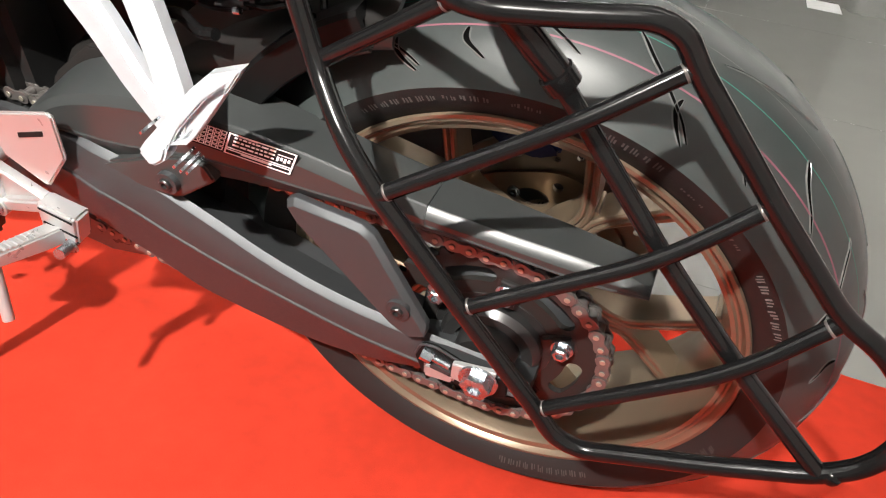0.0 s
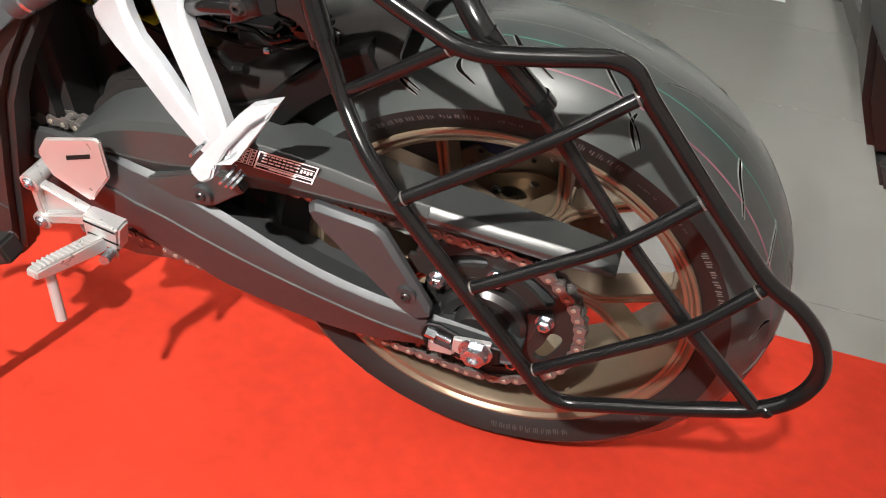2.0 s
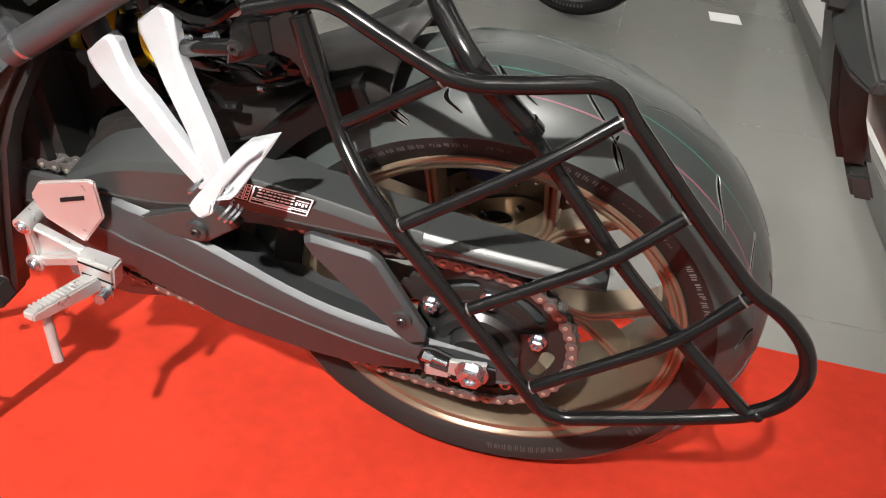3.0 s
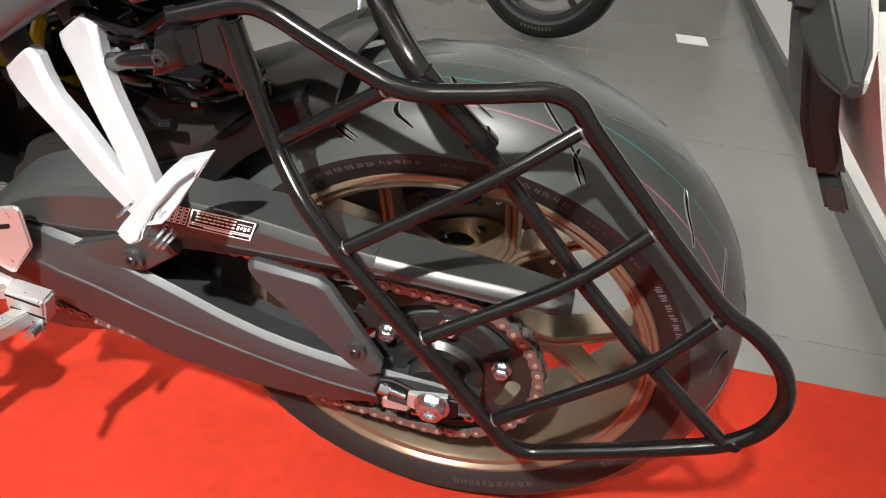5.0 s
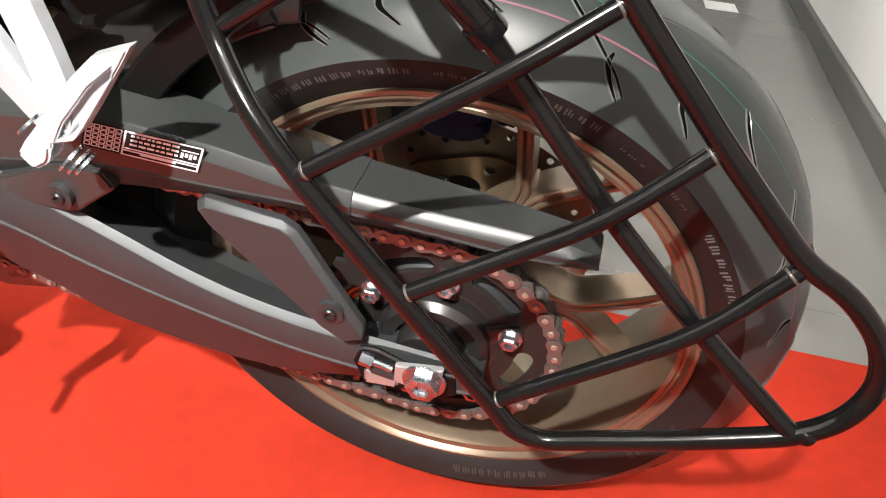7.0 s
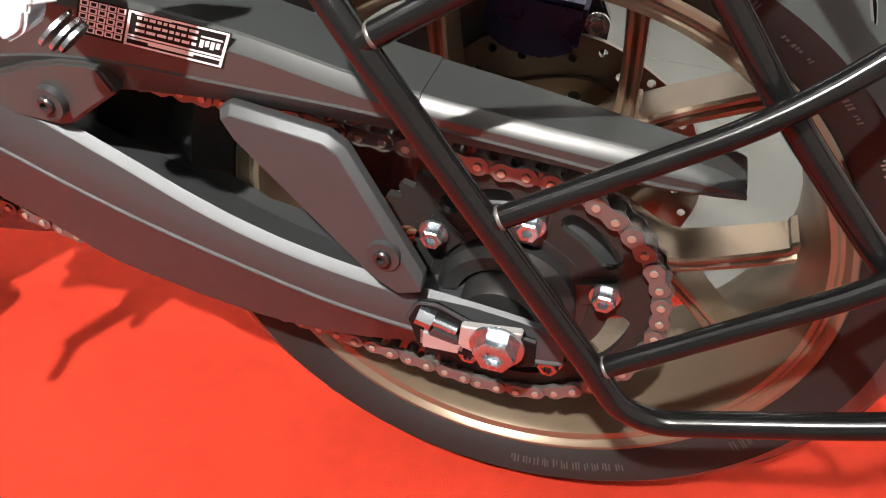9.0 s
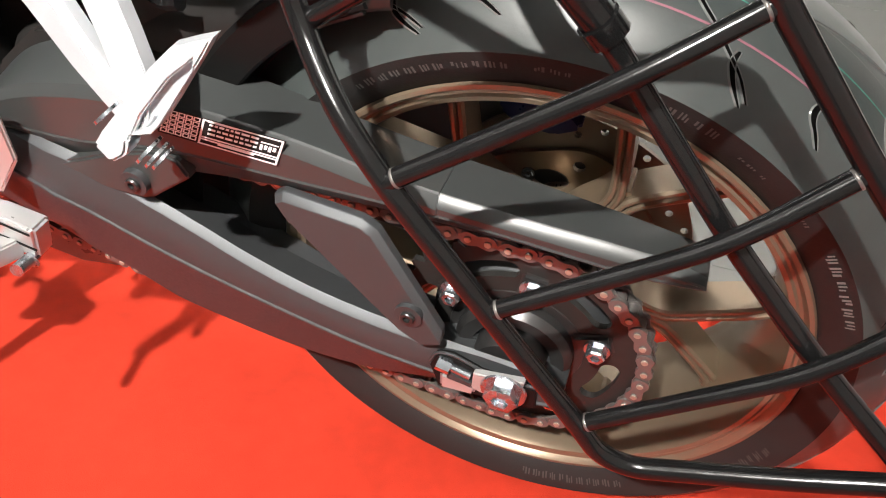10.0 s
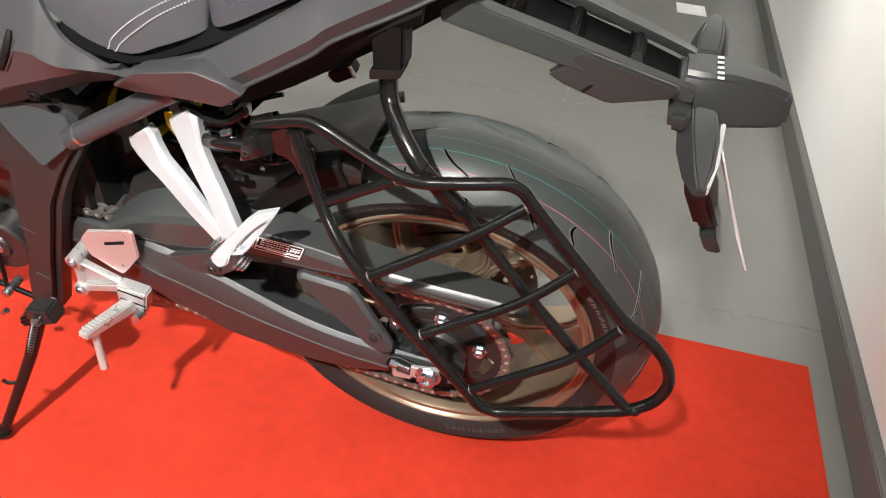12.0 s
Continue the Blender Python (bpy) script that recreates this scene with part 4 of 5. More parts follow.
# Frame's own upper face; lighter paint and slope give its lit tone.
cap = part("upper_casting", prism(soft_outline([(-0.592, 0.312), (-0.545, 0.324), (-0.484, 0.319), (-0.470, 0.302), (-0.478, 0.284), (-0.512, 0.256), (-0.562, 0.288)], 0.006, 3), -0.170, -0.150, 0.004), SWING, frame_plate, "frame's upward face in a lighter grey for the light on it")
for v in cap.data.vertices:
    v.co.y += 0.55 * (v.co.z - 0.244)
for x, z in ((-0.588, 0.120), (-0.598, 0.020)):
    part("casting_mark", bar((x - 0.012, -0.161, z + 0.006), (x + 0.010, -0.161, z - 0.004), 0.0010, 0.0012, (0, 1, 0), 0), SWING, frame_plate)
mp("subframe_tube", tube([(-0.468, -0.149, 0.301), (-0.318, -0.128, 0.392)], 0.0145, 18), GREY_PLASTIC, "dark subframe tube")
mp("subframe_clamp", tube([(-0.4525, -0.1470, 0.3104), (-0.4485, -0.1464, 0.3128)], 0.0153, 20), STEEL, "bright ring round the subframe tube")
mp("engine_block", loft([[(-0.95, y, 0.28), (-0.50, y, 0.30), (-0.50, y, 0.06), (-0.58, y, 0.025), (-0.669, y, 0.012), (-0.731, y, -0.017), (-0.80, y, -0.05), (-0.95, y, -0.10)] for y in (-0.110, 0.12)], 0.014), ENGINE, "black engine block")
for x, z, r in ((-0.618, 0.263, 0.006), (-0.627, 0.240, 0.008), (-0.640, 0.212, 0.007), (-0.609, 0.256, 0.005), (-0.646, 0.188, 0.006)):
    part("engine_bolt", bolt(x, -0.168 + 0.25 * max(0.0, z - 0.19), z, r, 0.006), STEEL, frame_plate, "bright hose clamp screw")
# Black box added to close the dark void behind the frame.
mp("airbox", loft([[(-0.52, y, 0.12), (-0.40, y, 0.15), (-0.30, y, 0.26), (-0.28, y, 0.36), (-0.34, y, 0.42), (-0.52, y, 0.40)] for y in (0.055, 0.12)], 0.015), BLACK, "black box between frame and seat")
cover_e = mp("engine_cover", lathe([(0.001, -0.150), (0.020, -0.150), (0.022, -0.146), (0.046, -0.146), (0.050, -0.142), (0.052, -0.10), (0.001, -0.10)], 40, (-0.674, 0, 0.050), False), ENGINE, "round black engine side cover")
part("cover_bolt", bolt(-0.674, -0.150, 0.050, 0.008, 0.004), STEEL, cover_e)
linkage = mp("gear_linkage", tube([(-0.770, -0.160, -0.094), (-0.712, -0.160, -0.028)], 0.007), BLACK, "black gear change linkage with steel joints")
part("joint", tube([(-0.681, -0.172, -0.038), (-0.681, -0.135, -0.038)], 0.007, 8), STEEL, linkage)
part("joint", tube([(-0.772, -0.168, -0.097), (-0.764, -0.168, -0.088)], 0.007, 8), STEEL, linkage)
part("joint", tube([(-0.716, -0.168, -0.032), (-0.709, -0.168, -0.025)], 0.007, 8), STEEL, linkage)
part("link_rod", tube([(-0.712, -0.155, -0.028), (-0.650, -0.150, -0.055)], 0.0045), BLACK, linkage)
part("link_pin", tube([(-0.722, -0.160, -0.109), (-0.712, -0.160, -0.100)], 0.005, 8), STEEL, linkage)
mp("clutch_cable", tube(smooth_path([(-0.655, -0.150, 0.16), (-0.667, -0.152, 0.099), (-0.682, -0.152, 0.010), (-0.690, -0.155, -0.04)]), 0.0035, 8), BLACK, "thin black cable beside the engine")
# Added black sheet: stands in for the shade of a deep opening.
mp("inner_panel", prism([(-0.62, 0.04), (-0.40, 0.11), (-0.375, 0.19), (-0.385, 0.236), (-0.415, 0.246), (-0.50, 0.252), (-0.62, 0.25)], -0.052, -0.045, 0.003), BLACK, "black sheet added for the dark void beside the frame")
# shock absorber behind the hanger
shock = mp("shock_absorber", tube([(-0.56, 0.006, 0.228), (-0.34, 0.006, 0.266)], 0.022), BLACK, "shock absorber with a yellow spring")
coil = [Vector((-0.55, 0.006, 0.232)).lerp(Vector((-0.345, 0.006, 0.265)), k / 96) + 0.036 * Vector((0.1 * math.cos(k * 0.29), -math.sin(k * 0.29 + 0.9), math.cos(k * 0.29 + 0.9))) for k in range(97)]
strip("spring", coil, 0.0072, shock, YELLOW, sides=8)
wires = mp("wiring_loom", tube(smooth_path([(-0.36, -0.10, 0.34), (-0.31, -0.12, 0.362), (-0.27, -0.12, 0.352), (-0.24, -0.11, 0.368)]), 0.006, 8), TUBE, "black cable loom below the seat")
for dz, dy, r in ((0.02, 0.0, 0.004), (-0.02, 0.01, 0.005), (-0.05, 0.02, 0.006), (0.035, 0.02, 0.003)):
    strip("cable", smooth_path([(-0.36, -0.09 + dy, 0.31 + dz), (-0.32, -0.11 + dy, 0.335 + dz), (-0.27, -0.10 + dy, 0.318 + dz), (-0.21, -0.09 + dy, 0.335 + dz)]), r, wires, TUBE, sides=8)
for x, z, s in ((-0.285, 0.30, 0.018), (-0.24, 0.295, 0.022), (-0.30, 0.345, 0.012), (-0.19, 0.31, 0.016)):
    part("connector", loft([[(x - s, y, z - s * 0.6), (x + s, y, z - s * 0.4), (x + s, y, z + s * 0.6), (x - s, y, z + s * 0.5)] for y in (-0.112, -0.075)], 0.006), TUBE, wires)
for x, z in ((-0.262, 0.381), (-0.272, 0.335), (-0.30, 0.327)):
    part("cable_clip", tube([(x, -0.122, z), (x + 0.012, -0.12, z + 0.004)], 0.004, 8), STEEL, wires)

part("connector", loft([[(-0.259, y, 0.349), (-0.242, y, 0.354), (-0.241, y, 0.368), (-0.258, y, 0.363)] for y in (-0.108, -0.092)], 0.002), PLATE, wires, "white plastic connector")
rng = random.Random(9)
for k in range(12):
    x, z = rng.uniform(-0.35, -0.20), rng.uniform(0.285, 0.350)
    p = [Vector((x, -0.115 + rng.uniform(0, 0.03), z))]
    for q in range(4):
        p.append(p[-1] + Vector((rng.uniform(0.006, 0.026), rng.uniform(-0.006, 0.008), rng.uniform(-0.016, 0.016))))
    strip("cable", smooth_path(p, 5), rng.uniform(0.002, 0.0055), wires, TUBE, sides=8)
for k in range(5):
    x, z = rng.uniform(-0.34, -0.21), rng.uniform(0.29, 0.35)
    part("cable_clip", tube([(x, -0.122, z), (x + 0.006, -0.122, z + rng.uniform(-0.004, 0.004))], 0.0028, 8), STEEL, wires)

# inner fender: a sloping arched sheet over the front of the tyre
FENDER = [(-0.46, 0.150), (-0.40, 0.172), (-0.31, 0.205), (-0.22, 0.242), (-0.16, 0.268), (-0.125, 0.284), (-0.095, 0.291)]


def fender_ring(x, z):
    e = max(0.0, (x + 0.16) / 0.065)
    top = [(-0.098, -0.012), (-0.093, 0.010), (-0.075, 0.026), (-0.040, 0.034), (0.0, 0.035), (0.050, 0.026), (0.085, 0.006), (0.098, -0.015)]
    skin = [(x - 0.012 * e * abs(y) / 0.098, y, z + h) for y, h in top]
    return skin + [(p[0], p[1] * 0.96, p[2] - 0.005) for p in reversed(skin)]


fender_in = mp("inner_fender", loft([fender_ring(p.x, p.y) for p in smooth_path([(x, z, 0) for x, z in FENDER], 5)]), HOLDER, "dark satin plastic inner fender over the tyre", 60)
strip("fender_lip", [(p.x, -0.0985, p.y - 0.012) for p in smooth_path([(x, z, 0) for x, z in FENDER[2:6]], 5)], 0.0022, fender_in, HOLDER, sides=6)

# brake disc and caliper beyond the spokes
holes = [circle(0, 0, 0.084, 48)]
for k in range(17):
    for r, o in ((0.1190, 55.2), (0.1075, 65.8)):
        holes.append(circle(*polar(r, o + 360 / 17 * k), 0.0036, 10))
disc = mp("brake_disc", pierced([polar(0.1265 + 0.0012 * math.cos(radians(9 * 4 * k)), 4 * k) for k in range(90)], holes, 0.0450, 0.0495), DISC, "drilled dark steel rear brake disc", 20)
web = [circle(0, 0, 0.030, 32)]
for k in range(5):
    web.append(circle(*polar(0.0565, 103 + 72 * k), 0.018, 20, 0.66, radians(103 + 72 * k + 79)))
    web.append(circle(*polar(0.0776, 81 + 72 * k), 0.0058, 14))
part("disc_carrier", pierced([polar(0.0920 + 0.0040 * math.cos(radians(5 * 4 * k)), 4 * k) for k in range(90)], web, 0.0400, 0.0448), BRONZE, disc, "bronze carrier plate of the brake disc", 20)
part("carrier_boss", lathe([(0.025, 0.062), (0.034, 0.062), (0.034, 0.0500), (0.025, 0.0500)], 48), BLACK, disc)
for k in range(5):
    part("disc_bolt", bolt(*(lambda p: (p[0], 0.040, p[1]))(polar(0.066, 48 + 72 * k)), 0.0052, 0.003, sink=True), STEEL, disc)
caliper = mp("brake_caliper", loft([[(-0.066, y, 0.120), (-0.048, y, 0.107), (-0.015, y, 0.104), (0.008, y, 0.115), (0.012, y, 0.152), (-0.064, y, 0.157)] for y in (0.0385, 0.042, 0.115)], 0.005), BLUE, "dark blue brake caliper beyond the wheel")
part("caliper_bolt", bolt(0.020, 0.041, 0.140, 0.007, 0.005), STEEL, caliper)
part("caliper_bracket", prism([(-0.20, -0.09), (-0.04, -0.06), (0.025, 0.03), (0.028, 0.13), (0.018, 0.150), (-0.1, 0.16), (-0.20, 0.05)], 0.066, 0.076, 0.002), SWING, caliper)

# seat and tail
def shell(xs, z0, z1, y0, y1, t=0.006):
    """A side panel between a lower and an upper edge, one loft along x."""
    return [[(x, a, b), (x, a - 0.006, b + 0.35 * (d - b)), (x, c, d), (x, c + t, d), (x, a - 0.006 + t, b + 0.35 * (d - b)), (x, a + t, b)] for x, b, d, a, c in zip(xs, z0, z1, y0, y1)]


XS = (-0.75, -0.62, -0.54, -0.47, -0.45, -0.43, -0.40, -0.36, -0.32, -0.27, -0.215, -0.14, -0.115, -0.05, 0.0, 0.02)
ZL = (0.300, 0.330, 0.365, 0.392, 0.400, 0.407, 0.418, 0.424, 0.408, 0.404, 0.431, 0.478, 0.497, 0.528, 0.552, 0.562)
ZU = (0.575, 0.565, 0.545, 0.508, 0.474, 0.447, 0.435, 0.425, 0.435, 0.453, 0.485, 0.532, 0.550, 0.583, 0.598, 0.602)
YL = (-0.150, -0.155, -0.160, -0.160, -0.160, -0.160, -0.160, -0.158, -0.156, -0.154, -0.150, -0.142, -0.136, -0.115, -0.092, -0.080)
YU = (-0.100, -0.108, -0.116, -0.125, -0.138, -0.1475, -0.154, -0.157, -0.148, -0.140, -0.132, -0.112, -0.092, -0.060, -0.038, -0.032)


def thick(seq, k=4):
    return [p.x for p in smooth_path([(v, 0, 0) for v in seq], k)]


tail = mp("tail_cowl", loft(shell(*(thick(s) for s in (XS, ZL, ZU, YL, YU)))), GREY_PLASTIC, "dark grey tail side panel", 30)
part("far_panel", loft([[(x, -y, z) for x, y, z in ring] for ring in shell(*(thick(s) for s in (XS, ZL, ZU, YL, YU)))]), GREY_PLASTIC, tail)
part("lower_band", loft([[(x, y + 0.002, z), (x, -0.5 * (0.118 - y), z - 0.5 * d), (x, -0.112, z - d), (x, -0.106, z - d), (x, y + 0.010, z)] for x, y, z, d in ((-0.255, -0.150, 0.414, 0.034), (-0.235, -0.149, 0.420, 0.036), (-0.215, -0.148, 0.430, 0.038), (-0.172, -0.144, 0.457, 0.040), (-0.130, -0.138, 0.485, 0.036), (-0.085, -0.126, 0.512, 0.026), (-0.03, -0.104, 0.538, 0.020))]), BLACK, tail, "black band under the tail panel")
# Bead added so that the panel's lower edge shows a highlight line.
strip("edge_bead", [(x, y - 0.001, z) for x, z, y in zip(thick(XS[10:]), thick(ZL[10:]), thick(YL[10:]))], 0.0026, tail, GREY_PLASTIC, "rounded lower edge added to catch a highlight", 8)
part("lower_skirt", loft([[(x, -0.160, z + 0.002), (x, -0.132, z - 0.030), (x, -0.122, z - 0.030), (x, -0.150, z + 0.002)] for x, z in ((-0.75, 0.298), (-0.62, 0.328), (-0.54, 0.360), (-0.43, 0.411), (-0.36, 0.429))]), GREY_PLASTIC, tail)
part("skirt_bolt", bolt(-0.492, -0.152, 0.362, 0.006, 0.003, sink=True, hexed=False), BLACK, tail)


def panel_point(x, z, lift):
    """A place on the tail panel's skin."""
    b, d, a, c = (float(np.interp(x, thick(XS), thick(q))) for q in (ZL, ZU, YL, YU))
    u = (z - b) / (d - b)
    return Vector((x, float(np.interp(u, (0, 0.35, 1), (a, a - 0.006, c))) - lift, z))


# Vents: raised black strips paint the shade inside the slots.
for line in (((-0.486, 0.452), (-0.4885, 0.440), (-0.494, 0.427), (-0.512, 0.402)), ((-0.508, 0.446), (-0.5115, 0.432), (-0.518, 0.418), (-0.540, 0.386))):
    pts = smooth_path([panel_point(x, z, 0.0) for x, z in line], 5)
    strip("vent_slot", pts, [0.0052 * math.sin(math.pi * (0.12 + 0.76 * k / (len(pts) - 1))) ** 0.5 for k in range(len(pts))], tail, LABEL_BLACK, sides=8)
    strip("vent_lip", [p + Vector((0.0062, -0.0004, -0.0014)) for p in pts[3:]], 0.0013, tail, GREY_PLASTIC, sides=6)
LIP = rounded([(-0.350, 0, 0.4035), (-0.374, 0, 0.4060), (-0.337, 0, 0.4330), (-0.259, 0, 0.4530), (-0.229, 0, 0.4440), (-0.209, 0, 0.4300), (-0.239, 0, 0.4050), (-0.2685, 0, 0.4070), (-0.349, 0, 0.4034)], 0.005, 3)
mid = Vector((-0.285, 0, 0.425))
part("lower_lip", loft([[(mid.x + (p.x - mid.x) * k, y - 0.22 * (p.z - 0.405), mid.z + (p.z - mid.z) * k) for p in LIP] for y, k in ((-0.10, 0.98), (-0.157, 1.0), (-0.160, 0.985), (-0.1612, 0.96))]), GREY_PLASTIC, tail, smooth=40)
part("undertray", loft([[(x, -w, z), (x, w, z), (x, w * 0.9, z + h), (x, -w * 0.9, z + h)] for x, w, z, h in ((-0.34, 0.12, 0.375, 0.05), (-0.24, 0.125, 0.380, 0.05), (-0.16, 0.12, 0.425, 0.05), (-0.08, 0.10, 0.470, 0.05), (0.0, 0.075, 0.520, 0.05), (0.03, 0.06, 0.545, 0.05))], 0.008), BLACK, tail, "black plastic undertray")
part("tail_deck", loft([[(x, -w, z), (x, w, z), (x, w * 0.7, z + 0.02), (x, -w * 0.7, z + 0.02)] for x, w, z in ((-0.10, 0.10, 0.555), (0.0, 0.075, 0.592), (0.03, 0.055, 0.600))], 0.006), GREY_PLASTIC, tail)
part("bulb_holder", loft([[(-0.155, y, 0.408), (-0.126, y, 0.426), (-0.118, y, 0.412), (-0.144, y, 0.396)] for y in (-0.07, -0.045)], 0.003), BLACK, tail)
part("bulb_cap", tube([(-0.124, -0.072, 0.427), (-0.117, -0.072, 0.413)], 0.0025), STEEL, tail)


def seat_ring(x, zb, zt, w, k=18):
    ring = []
    for i in range(k + 1):
        a = math.pi * i / k
        ring.append((x, -w * math.copysign(abs(math.cos(a)) ** 0.55, math.cos(a)), zb + (zt - zb) * math.sin(a) ** 0.6))
    return ring


seat = mp("rider_seat", loft([seat_ring(*s) for s in zip(thick((-0.72, -0.60, -0.50, -0.43, -0.36, -0.31, -0.262, -0.252), 5), thick((0.560, 0.545, 0.518, 0.456, 0.440, 0.458, 0.478, 0.493), 5), thick((0.61, 0.590, 0.572, 0.560, 0.555, 0.557, 0.562, 0.548), 5), thick((0.09, 0.108, 0.122, 0.134, 0.143, 0.144, 0.130, 0.105), 5))]), SEAT, "grey leather rider seat with a stitched seam", 50)
PILLION = material("dark_blue_grey_leather", (0.052, 0.055, 0.066), 0.36, vary=0.1, scale=40, bump=0.3, bump_scale=700)
mp("passenger_seat", loft([seat_ring(*s) for s in zip(thick((-0.262, -0.24, -0.19, -0.14, -0.08, -0.05), 5), thick((0.484, 0.489, 0.514, 0.541, 0.574, 0.594), 5), thick((0.555, 0.592, 0.612, 0.620, 0.622, 0.610), 5), thick((0.115, 0.135, 0.130, 0.118, 0.085, 0.060), 5))]), PILLION, "dark grey leather passenger seat", 50)


def seat_point(x, u, lift=0.001):
    """A point on the rider seat's skin."""
    xs = thick((-0.72, -0.60, -0.50, -0.43, -0.36, -0.31, -0.262, -0.252), 5)
    cols = [thick(c, 5) for c in ((0.560, 0.545, 0.518, 0.456, 0.440, 0.458, 0.478, 0.493), (0.61, 0.590, 0.572, 0.560, 0.555, 0.557, 0.562, 0.548), (0.09, 0.108, 0.122, 0.134, 0.143, 0.144, 0.130, 0.105))]
    zb, zt, w = (float(np.interp(x, xs, c)) for c in cols)
    a = math.pi * u
    return Vector((x, -(w + lift) * math.copysign(abs(math.cos(a)) ** 0.55, math.cos(a)), zb + (zt - zb + lift) * math.sin(a) ** 0.6))


STITCH = ([(-0.379, 0.438), (-0.369, 0.456), (-0.337, 0.484), (-0.299, 0.508), (-0.262, 0.524)], [(-0.370, 0.436), (-0.361, 0.450), (-0.333, 0.474), (-0.302, 0.496), (-0.262, 0.516)])


def on_seat(x, z):
    """The place on the seat's flank at that height."""
    lo, hi = 0.0, 0.5
    for k in range(30):
        u = (lo + hi) / 2
        lo, hi = (u, hi) if seat_point(x, u).z < z else (lo, u)
    return seat_point(x, lo, 0.0004)


for line in STITCH:
    pts = [on_seat(p.x, p.y) for p in smooth_path([(x, z, 0) for x, z in line], 8)]
    pts = even(pts, 0.0022)
    for a, b in zip(pts[::2], pts[1::2]):
        strip("stitch", [a, b], 0.0009, seat, THREAD, sides=5)
# Black filler: the shadow between seat and tail panel put into colour.
part("seat_base", loft([[(x, -w, z - 0.016), (x, w, z - 0.016), (x, w * 0.96, z + 0.010), (x, -w * 0.96, z + 0.010)] for x, w, z in ((-0.44, 0.140, 0.448), (-0.36, 0.142, 0.438), (-0.31, 0.139, 0.453), (-0.25, 0.131, 0.478), (-0.19, 0.126, 0.508), (-0.12, 0.108, 0.545))], 0.003), BLACK, seat, "black strip standing in for the shaded gap under the seat")

# rear mudguard arm with lamp block, indicators and number plate
def rail(side, wide):
    return loft([[(x, side * (w - wide * i), z + 0.004), (x, side * w, z), (x, side * (w + 0.006), z - h), (x, side * (w - 0.006), z - h), (x, side * (w - wide * i), z - 0.006)] for x, w, z, h, i in ((-0.02, 0.070, 0.532, 0.028, 0.022), (0.10, 0.064, 0.501, 0.026, 0.019), (0.20, 0.055, 0.471, 0.018, 0.015), (0.252, 0.047, 0.455, 0.012, 0.012))], 0.0016)


fender = mp("number_plate_holder", loft([[(x, -w, z - h * 0.3), (x, -w * 0.9, z + h * 0.35), (x, -w * 0.55, z + h), (x, w * 0.55, z + h), (x, w * 0.9, z + h * 0.35), (x, w, z - h * 0.3)] for x, w, z, h in ((0.236, 0.038, 0.440, 0.022), (0.256, 0.046, 0.428, 0.036), (0.290, 0.044, 0.424, 0.042), (0.335, 0.034, 0.424, 0.034), (0.358, 0.026, 0.422, 0.026))], 0.006), GUARD_PLASTIC, "dark grey plastic rear arm that carries lamp and plate", 40)
part("rail", rail(-1, 0.8), GUARD_PLASTIC, fender)
part("rail", rail(1, 1.9), GUARD_PLASTIC, fender)
part("trough", loft([[(x, -w, z), (x, w, z), (x, w, z - 0.008), (x, -w, z - 0.008)] for x, w, z in ((-0.02, 0.055, 0.508), (0.10, 0.048, 0.480), (0.20, 0.044, 0.452), (0.25, 0.038, 0.438))], 0.001), BLACK, fender)
for x, z in ((0.045, 0.4965), (0.115, 0.4765), (0.185, 0.459)):
    part("trough_rib", loft([[(x - 0.010, y, z), (x + 0.012, y, z - 0.004), (x + 0.004, y, z + 0.016), (x - 0.004, y, z + 0.012)] for y in (-0.036, 0.036)], 0.002), BLACK, fender)
part("side_flap", prism([(0.096, 0.458), (0.128, 0.491), (0.236, 0.466), (0.230, 0.452), (0.166, 0.433), (0.116, 0.447), (0.104, 0.453)], -0.066, -0.056, 0.003), GUARD_PLASTIC, fender)
for v in fender.children[-1].data.vertices:
    v.co.y += 0.8 * (v.co.z - 0.45)
# Black bar on the flap paints the slot's dark depth.
part("flap_slot", bar((0.136, -0.0705, 0.4464), (0.167, -0.0525, 0.4690), 0.0026, 0.0022, bevel=0), LABEL_BLACK, fender)
part("knuckle", loft([[(0.228, y, 0.440), (0.252, y, 0.444), (0.254, y, 0.418), (0.232, y, 0.420)] for y in (-0.075, -0.03)], 0.005), GUARD_PLASTIC, fender)
for k in range(5):
    part("badge_bar", bar((0.272, -0.030 + 0.0105 * k, 0.4664), (0.279, -0.030 + 0.0105 * k, 0.4668), 0.0040, 0.0010, bevel=0), LABEL_WHITE, fender)
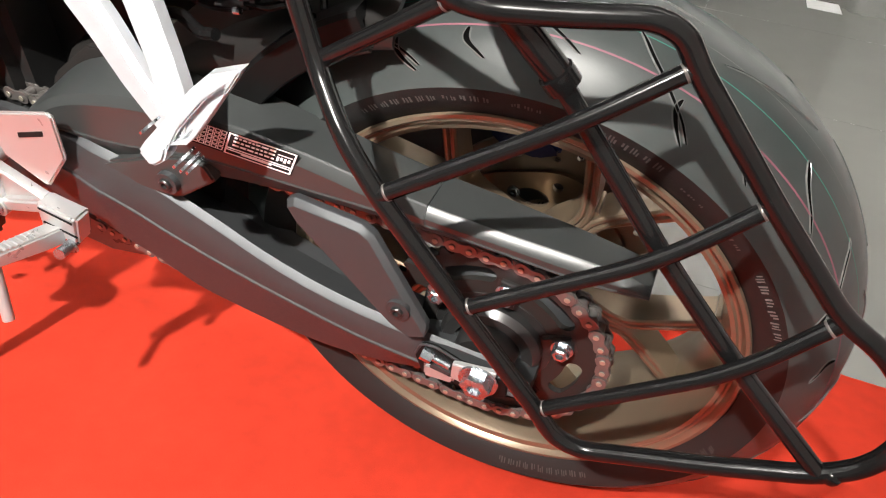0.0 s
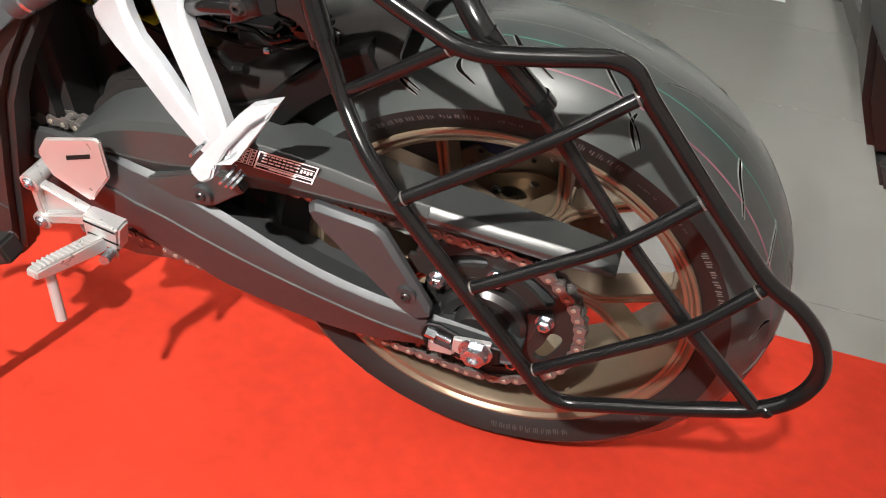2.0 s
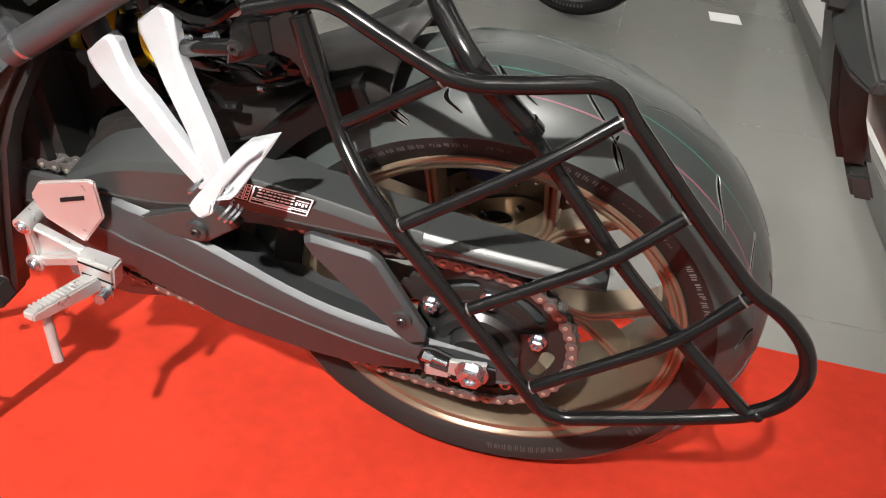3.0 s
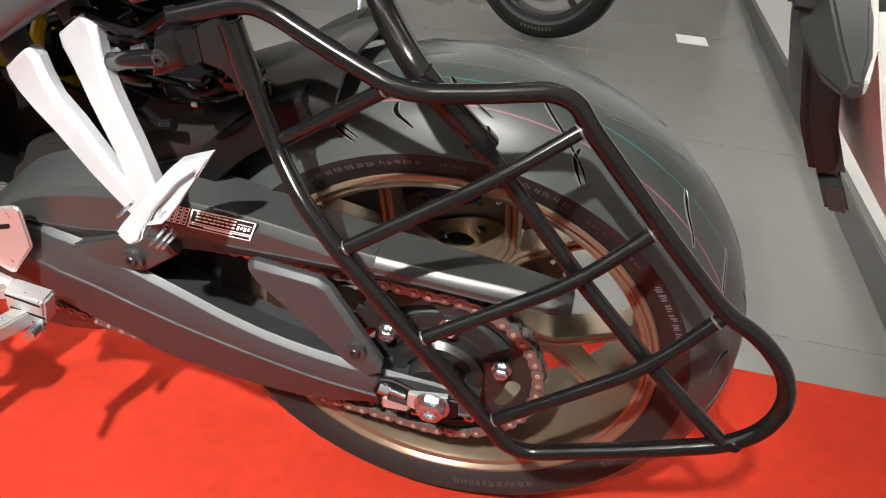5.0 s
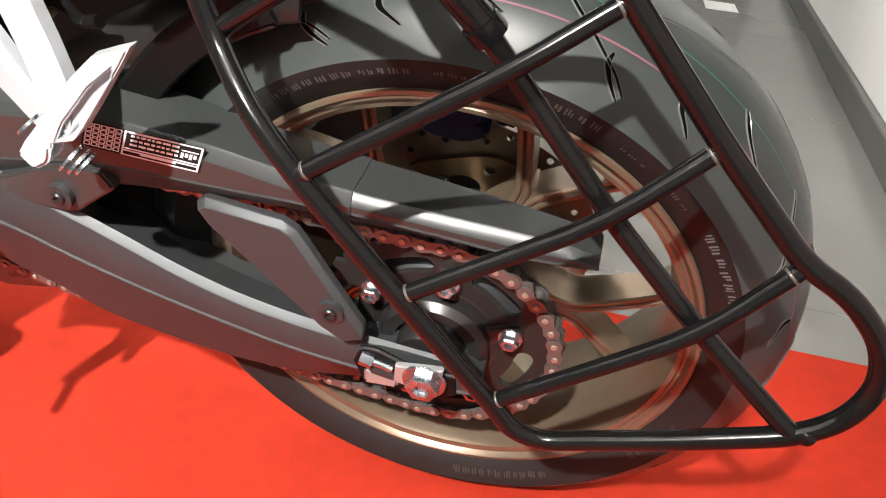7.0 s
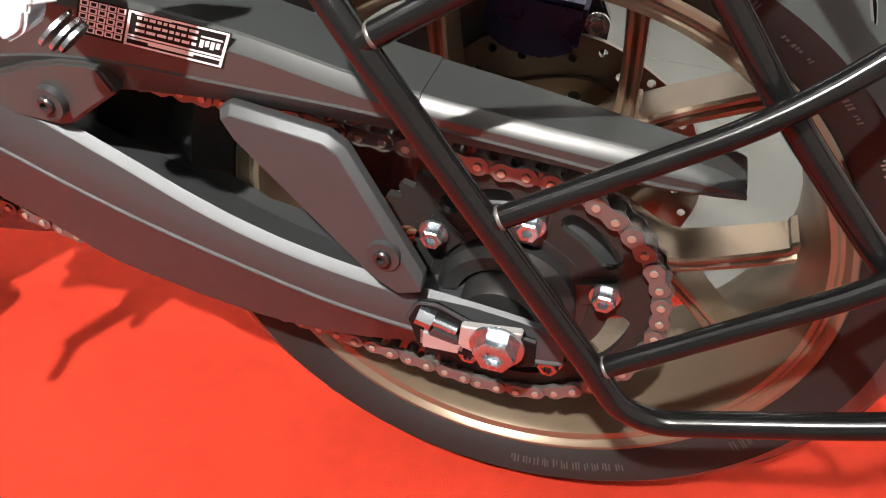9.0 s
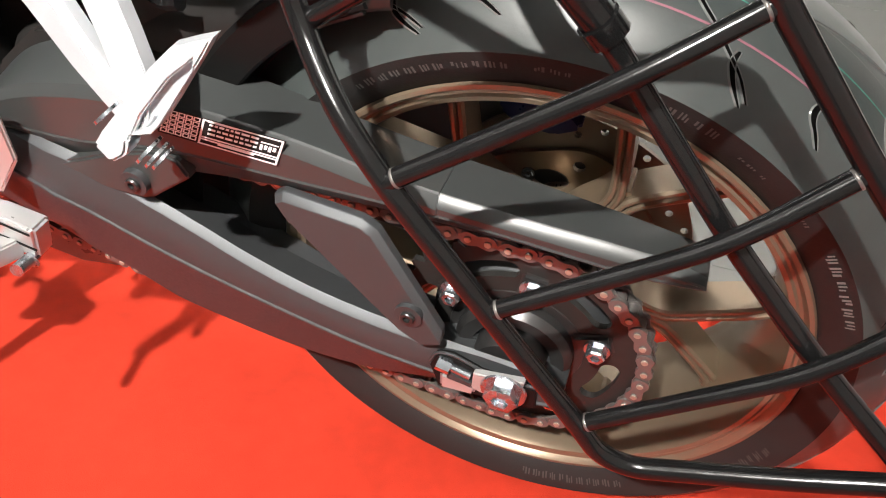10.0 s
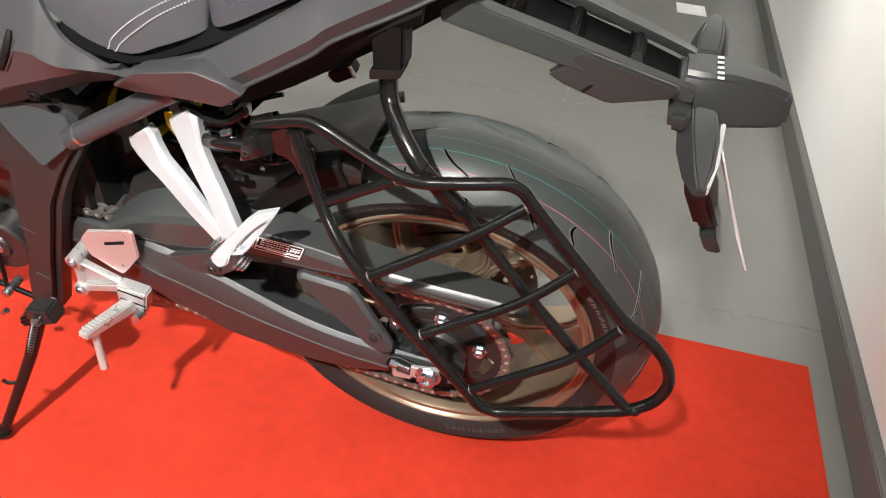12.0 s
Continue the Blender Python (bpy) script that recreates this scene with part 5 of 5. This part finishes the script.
def indicator(s, droop):
    def ring(y, w, h, k):
        z, x = 0.426 - droop * k, 0.264 + 0.010 * k
        return [(x - w, s * y, z - h * 0.5), (x - w * 0.5, s * y, z + h), (x + w * 0.6, s * y, z + h), (x + w, s * y, z + h * 0.2), (x + w * 0.9, s * y, z - h), (x - w * 0.6, s * y, z - h)]

    part("indicator", loft([ring(*r) for r in ((0.030, 0.010, 0.009, 0), (0.048, 0.011, 0.010, 0.05), (0.055, 0.022, 0.020, 0.1), (0.085, 0.023, 0.019, 0.4), (0.118, 0.017, 0.014, 0.8), (0.142, 0.006, 0.006, 1.0))], 0.003), GUARD_PLASTIC, fender, "dark grey winged indicator")
    part("indicator_lens", loft([[(x, s * y, z - h), (x + 0.005, s * y, z - h), (x + 0.005, s * y, z + h), (x, s * y, z + h)] for x, y, z, h in ((0.286, 0.062, 0.426 - droop * 0.15, 0.012), (0.284, 0.110, 0.426 - droop * 0.7, 0.010), (0.278, 0.138, 0.426 - droop * 0.95, 0.005))], 0.001), GUARD_PLASTIC if s > 0 else CLEAR, fender, "glossy lens edge")


indicator(-1, 0.028)
indicator(1, -0.020)
part("plate_bracket", loft([[(x - 0.016, -w, z), (x + 0.014, -w, z), (x + 0.014, w, z), (x - 0.016, w, z)] for x, w, z in ((0.268, 0.044, 0.415), (0.278, 0.050, 0.370), (0.292, 0.054, 0.320), (0.316, 0.050, 0.272))], 0.006), GUARD_PLASTIC, fender)
part("reflector", loft([[(x - 0.014, -0.060, z), (x + 0.006, -0.060, z), (x + 0.006, 0.02, z), (x - 0.014, 0.02, z)] for x, z in ((0.320, 0.272), (0.334, 0.246))], 0.003), GUARD_PLASTIC, fender)
TWIST = 0.124
part("number_plate", loft([[(x, -0.09, z), (x + 0.0022, -0.09, z), (x + 0.0022 - 0.18 * TWIST, 0.09, z), (x - 0.18 * TWIST, 0.09, z)] for x, z in ((0.2957, 0.4058), (0.3153, 0.360), (0.3395, 0.306), (0.3639, 0.258))]), PLATE, fender, "blank white number plate, slightly bent")

# ---- the floor's small things ----
bm = bmesh.new()
for x0, y0, x1, y1 in ((0.50, 3.50, 0.66, 3.74),):
    slab_v = [bm.verts.new((x, y, z)) for z in (-0.0039, -0.0030) for x, y in ((x0, y0), (x1, y0), (x1, y1), (x0, y1))]
    bm.faces.new(slab_v[4:])
    for i in range(4):
        bm.faces.new((slab_v[i], slab_v[(i + 1) % 4], slab_v[4 + (i + 1) % 4], slab_v[4 + i]))
tagged(link("floor_sticker", bm, LABEL_WHITE, smooth=0), "small white paper sticker on the grey floor", "sticker")

# a second motorcycle far behind: wheel, fork and stand
second = new("parked_motorcycle")
second.matrix_world = pose(-0.19, 3.13, 0.0, 3, 0, -10) @ Matrix.Scale(1.20, 4)
tagged(second, "black motorcycle parked behind, only its wheel seen", "motorcycle")
w = part("front_tyre", lathe([(0.215, -0.055), (0.24, -0.066), (0.268, -0.064), (0.290, -0.048), (0.300, 0), (0.290, 0.048), (0.268, 0.064), (0.24, 0.066), (0.215, 0.055), (0.205, 0)], 80, (0, 0, 0.30)), SIDEWALL, second)
for k in range(9):
    part("sidewall_lettering", lathe([(0.246, -0.0662), (0.258, -0.0655)], 3, (0, -0.0008, 0.30), False, (254 + 3.4 * k, 256 + 3.4 * k)), LIT_RELIEF, second)
for k in range(90):
    ang = radians(4 * k)
    part("tread_block", bar((0.2915 * math.cos(ang), -0.040, 0.30 + 0.2915 * math.sin(ang)), (0.272 * math.cos(ang), -0.0615, 0.30 + 0.272 * math.sin(ang)), 0.013, 0.004, (math.cos(ang), 0, math.sin(ang)), 0), SIDEWALL, second, smooth=0)
part("tyre_band", lathe([(0.224, -0.0592), (0.236, -0.0650)], 80, (0, 0, 0.30), False), SWING, w)
part("wheel", lathe([(0.20, -0.03), (0.226, -0.046), (0.226, 0.046), (0.20, 0.03)], 64, (0, 0, 0.30)), ENGINE, second)
part("brake_disc", lathe([(0.09, -0.058), (0.15, -0.058), (0.15, -0.054), (0.09, -0.054)], 48, (0, 0, 0.30)), DISC, second)
for k in range(5):
    a = radians(72 * k + 20)
    part("spoke", bar((0.02 * math.cos(a), 0, 0.3 + 0.02 * math.sin(a)), (0.21 * math.cos(a), 0, 0.3 + 0.21 * math.sin(a)), 0.02, 0.03, (0, 1, 0)), ENGINE, second)
for s in (-1, 1):
    part("fork_leg", tube([(0, s * 0.075, 0.29), (-0.25, s * 0.075, 0.95)], 0.022), ENGINE, second)
part("body", loft([[(x, -wd, z0), (x, wd, z0), (x, wd * 0.7, z1), (x, -wd * 0.7, z1)] for x, wd, z0, z1 in ((-0.2, 0.08, 0.7, 0.95), (-0.55, 0.16, 0.25, 1.0), (-0.95, 0.14, 0.3, 0.85), (-1.4, 0.09, 0.75, 0.85))], 0.03), BLACK, second)
part("rear_tyre", lathe([(0.225, -0.05), (0.26, -0.07), (0.295, -0.03), (0.30, 0), (0.295, 0.03), (0.26, 0.07), (0.225, 0.05), (0.2, 0)], 64, (-1.35, 0, 0.30)), RUBBER, second)
part("stand", tube([(-0.75, -0.12, 0.30), (-0.70, -0.27, 0.04)], 0.012), STEEL, second)
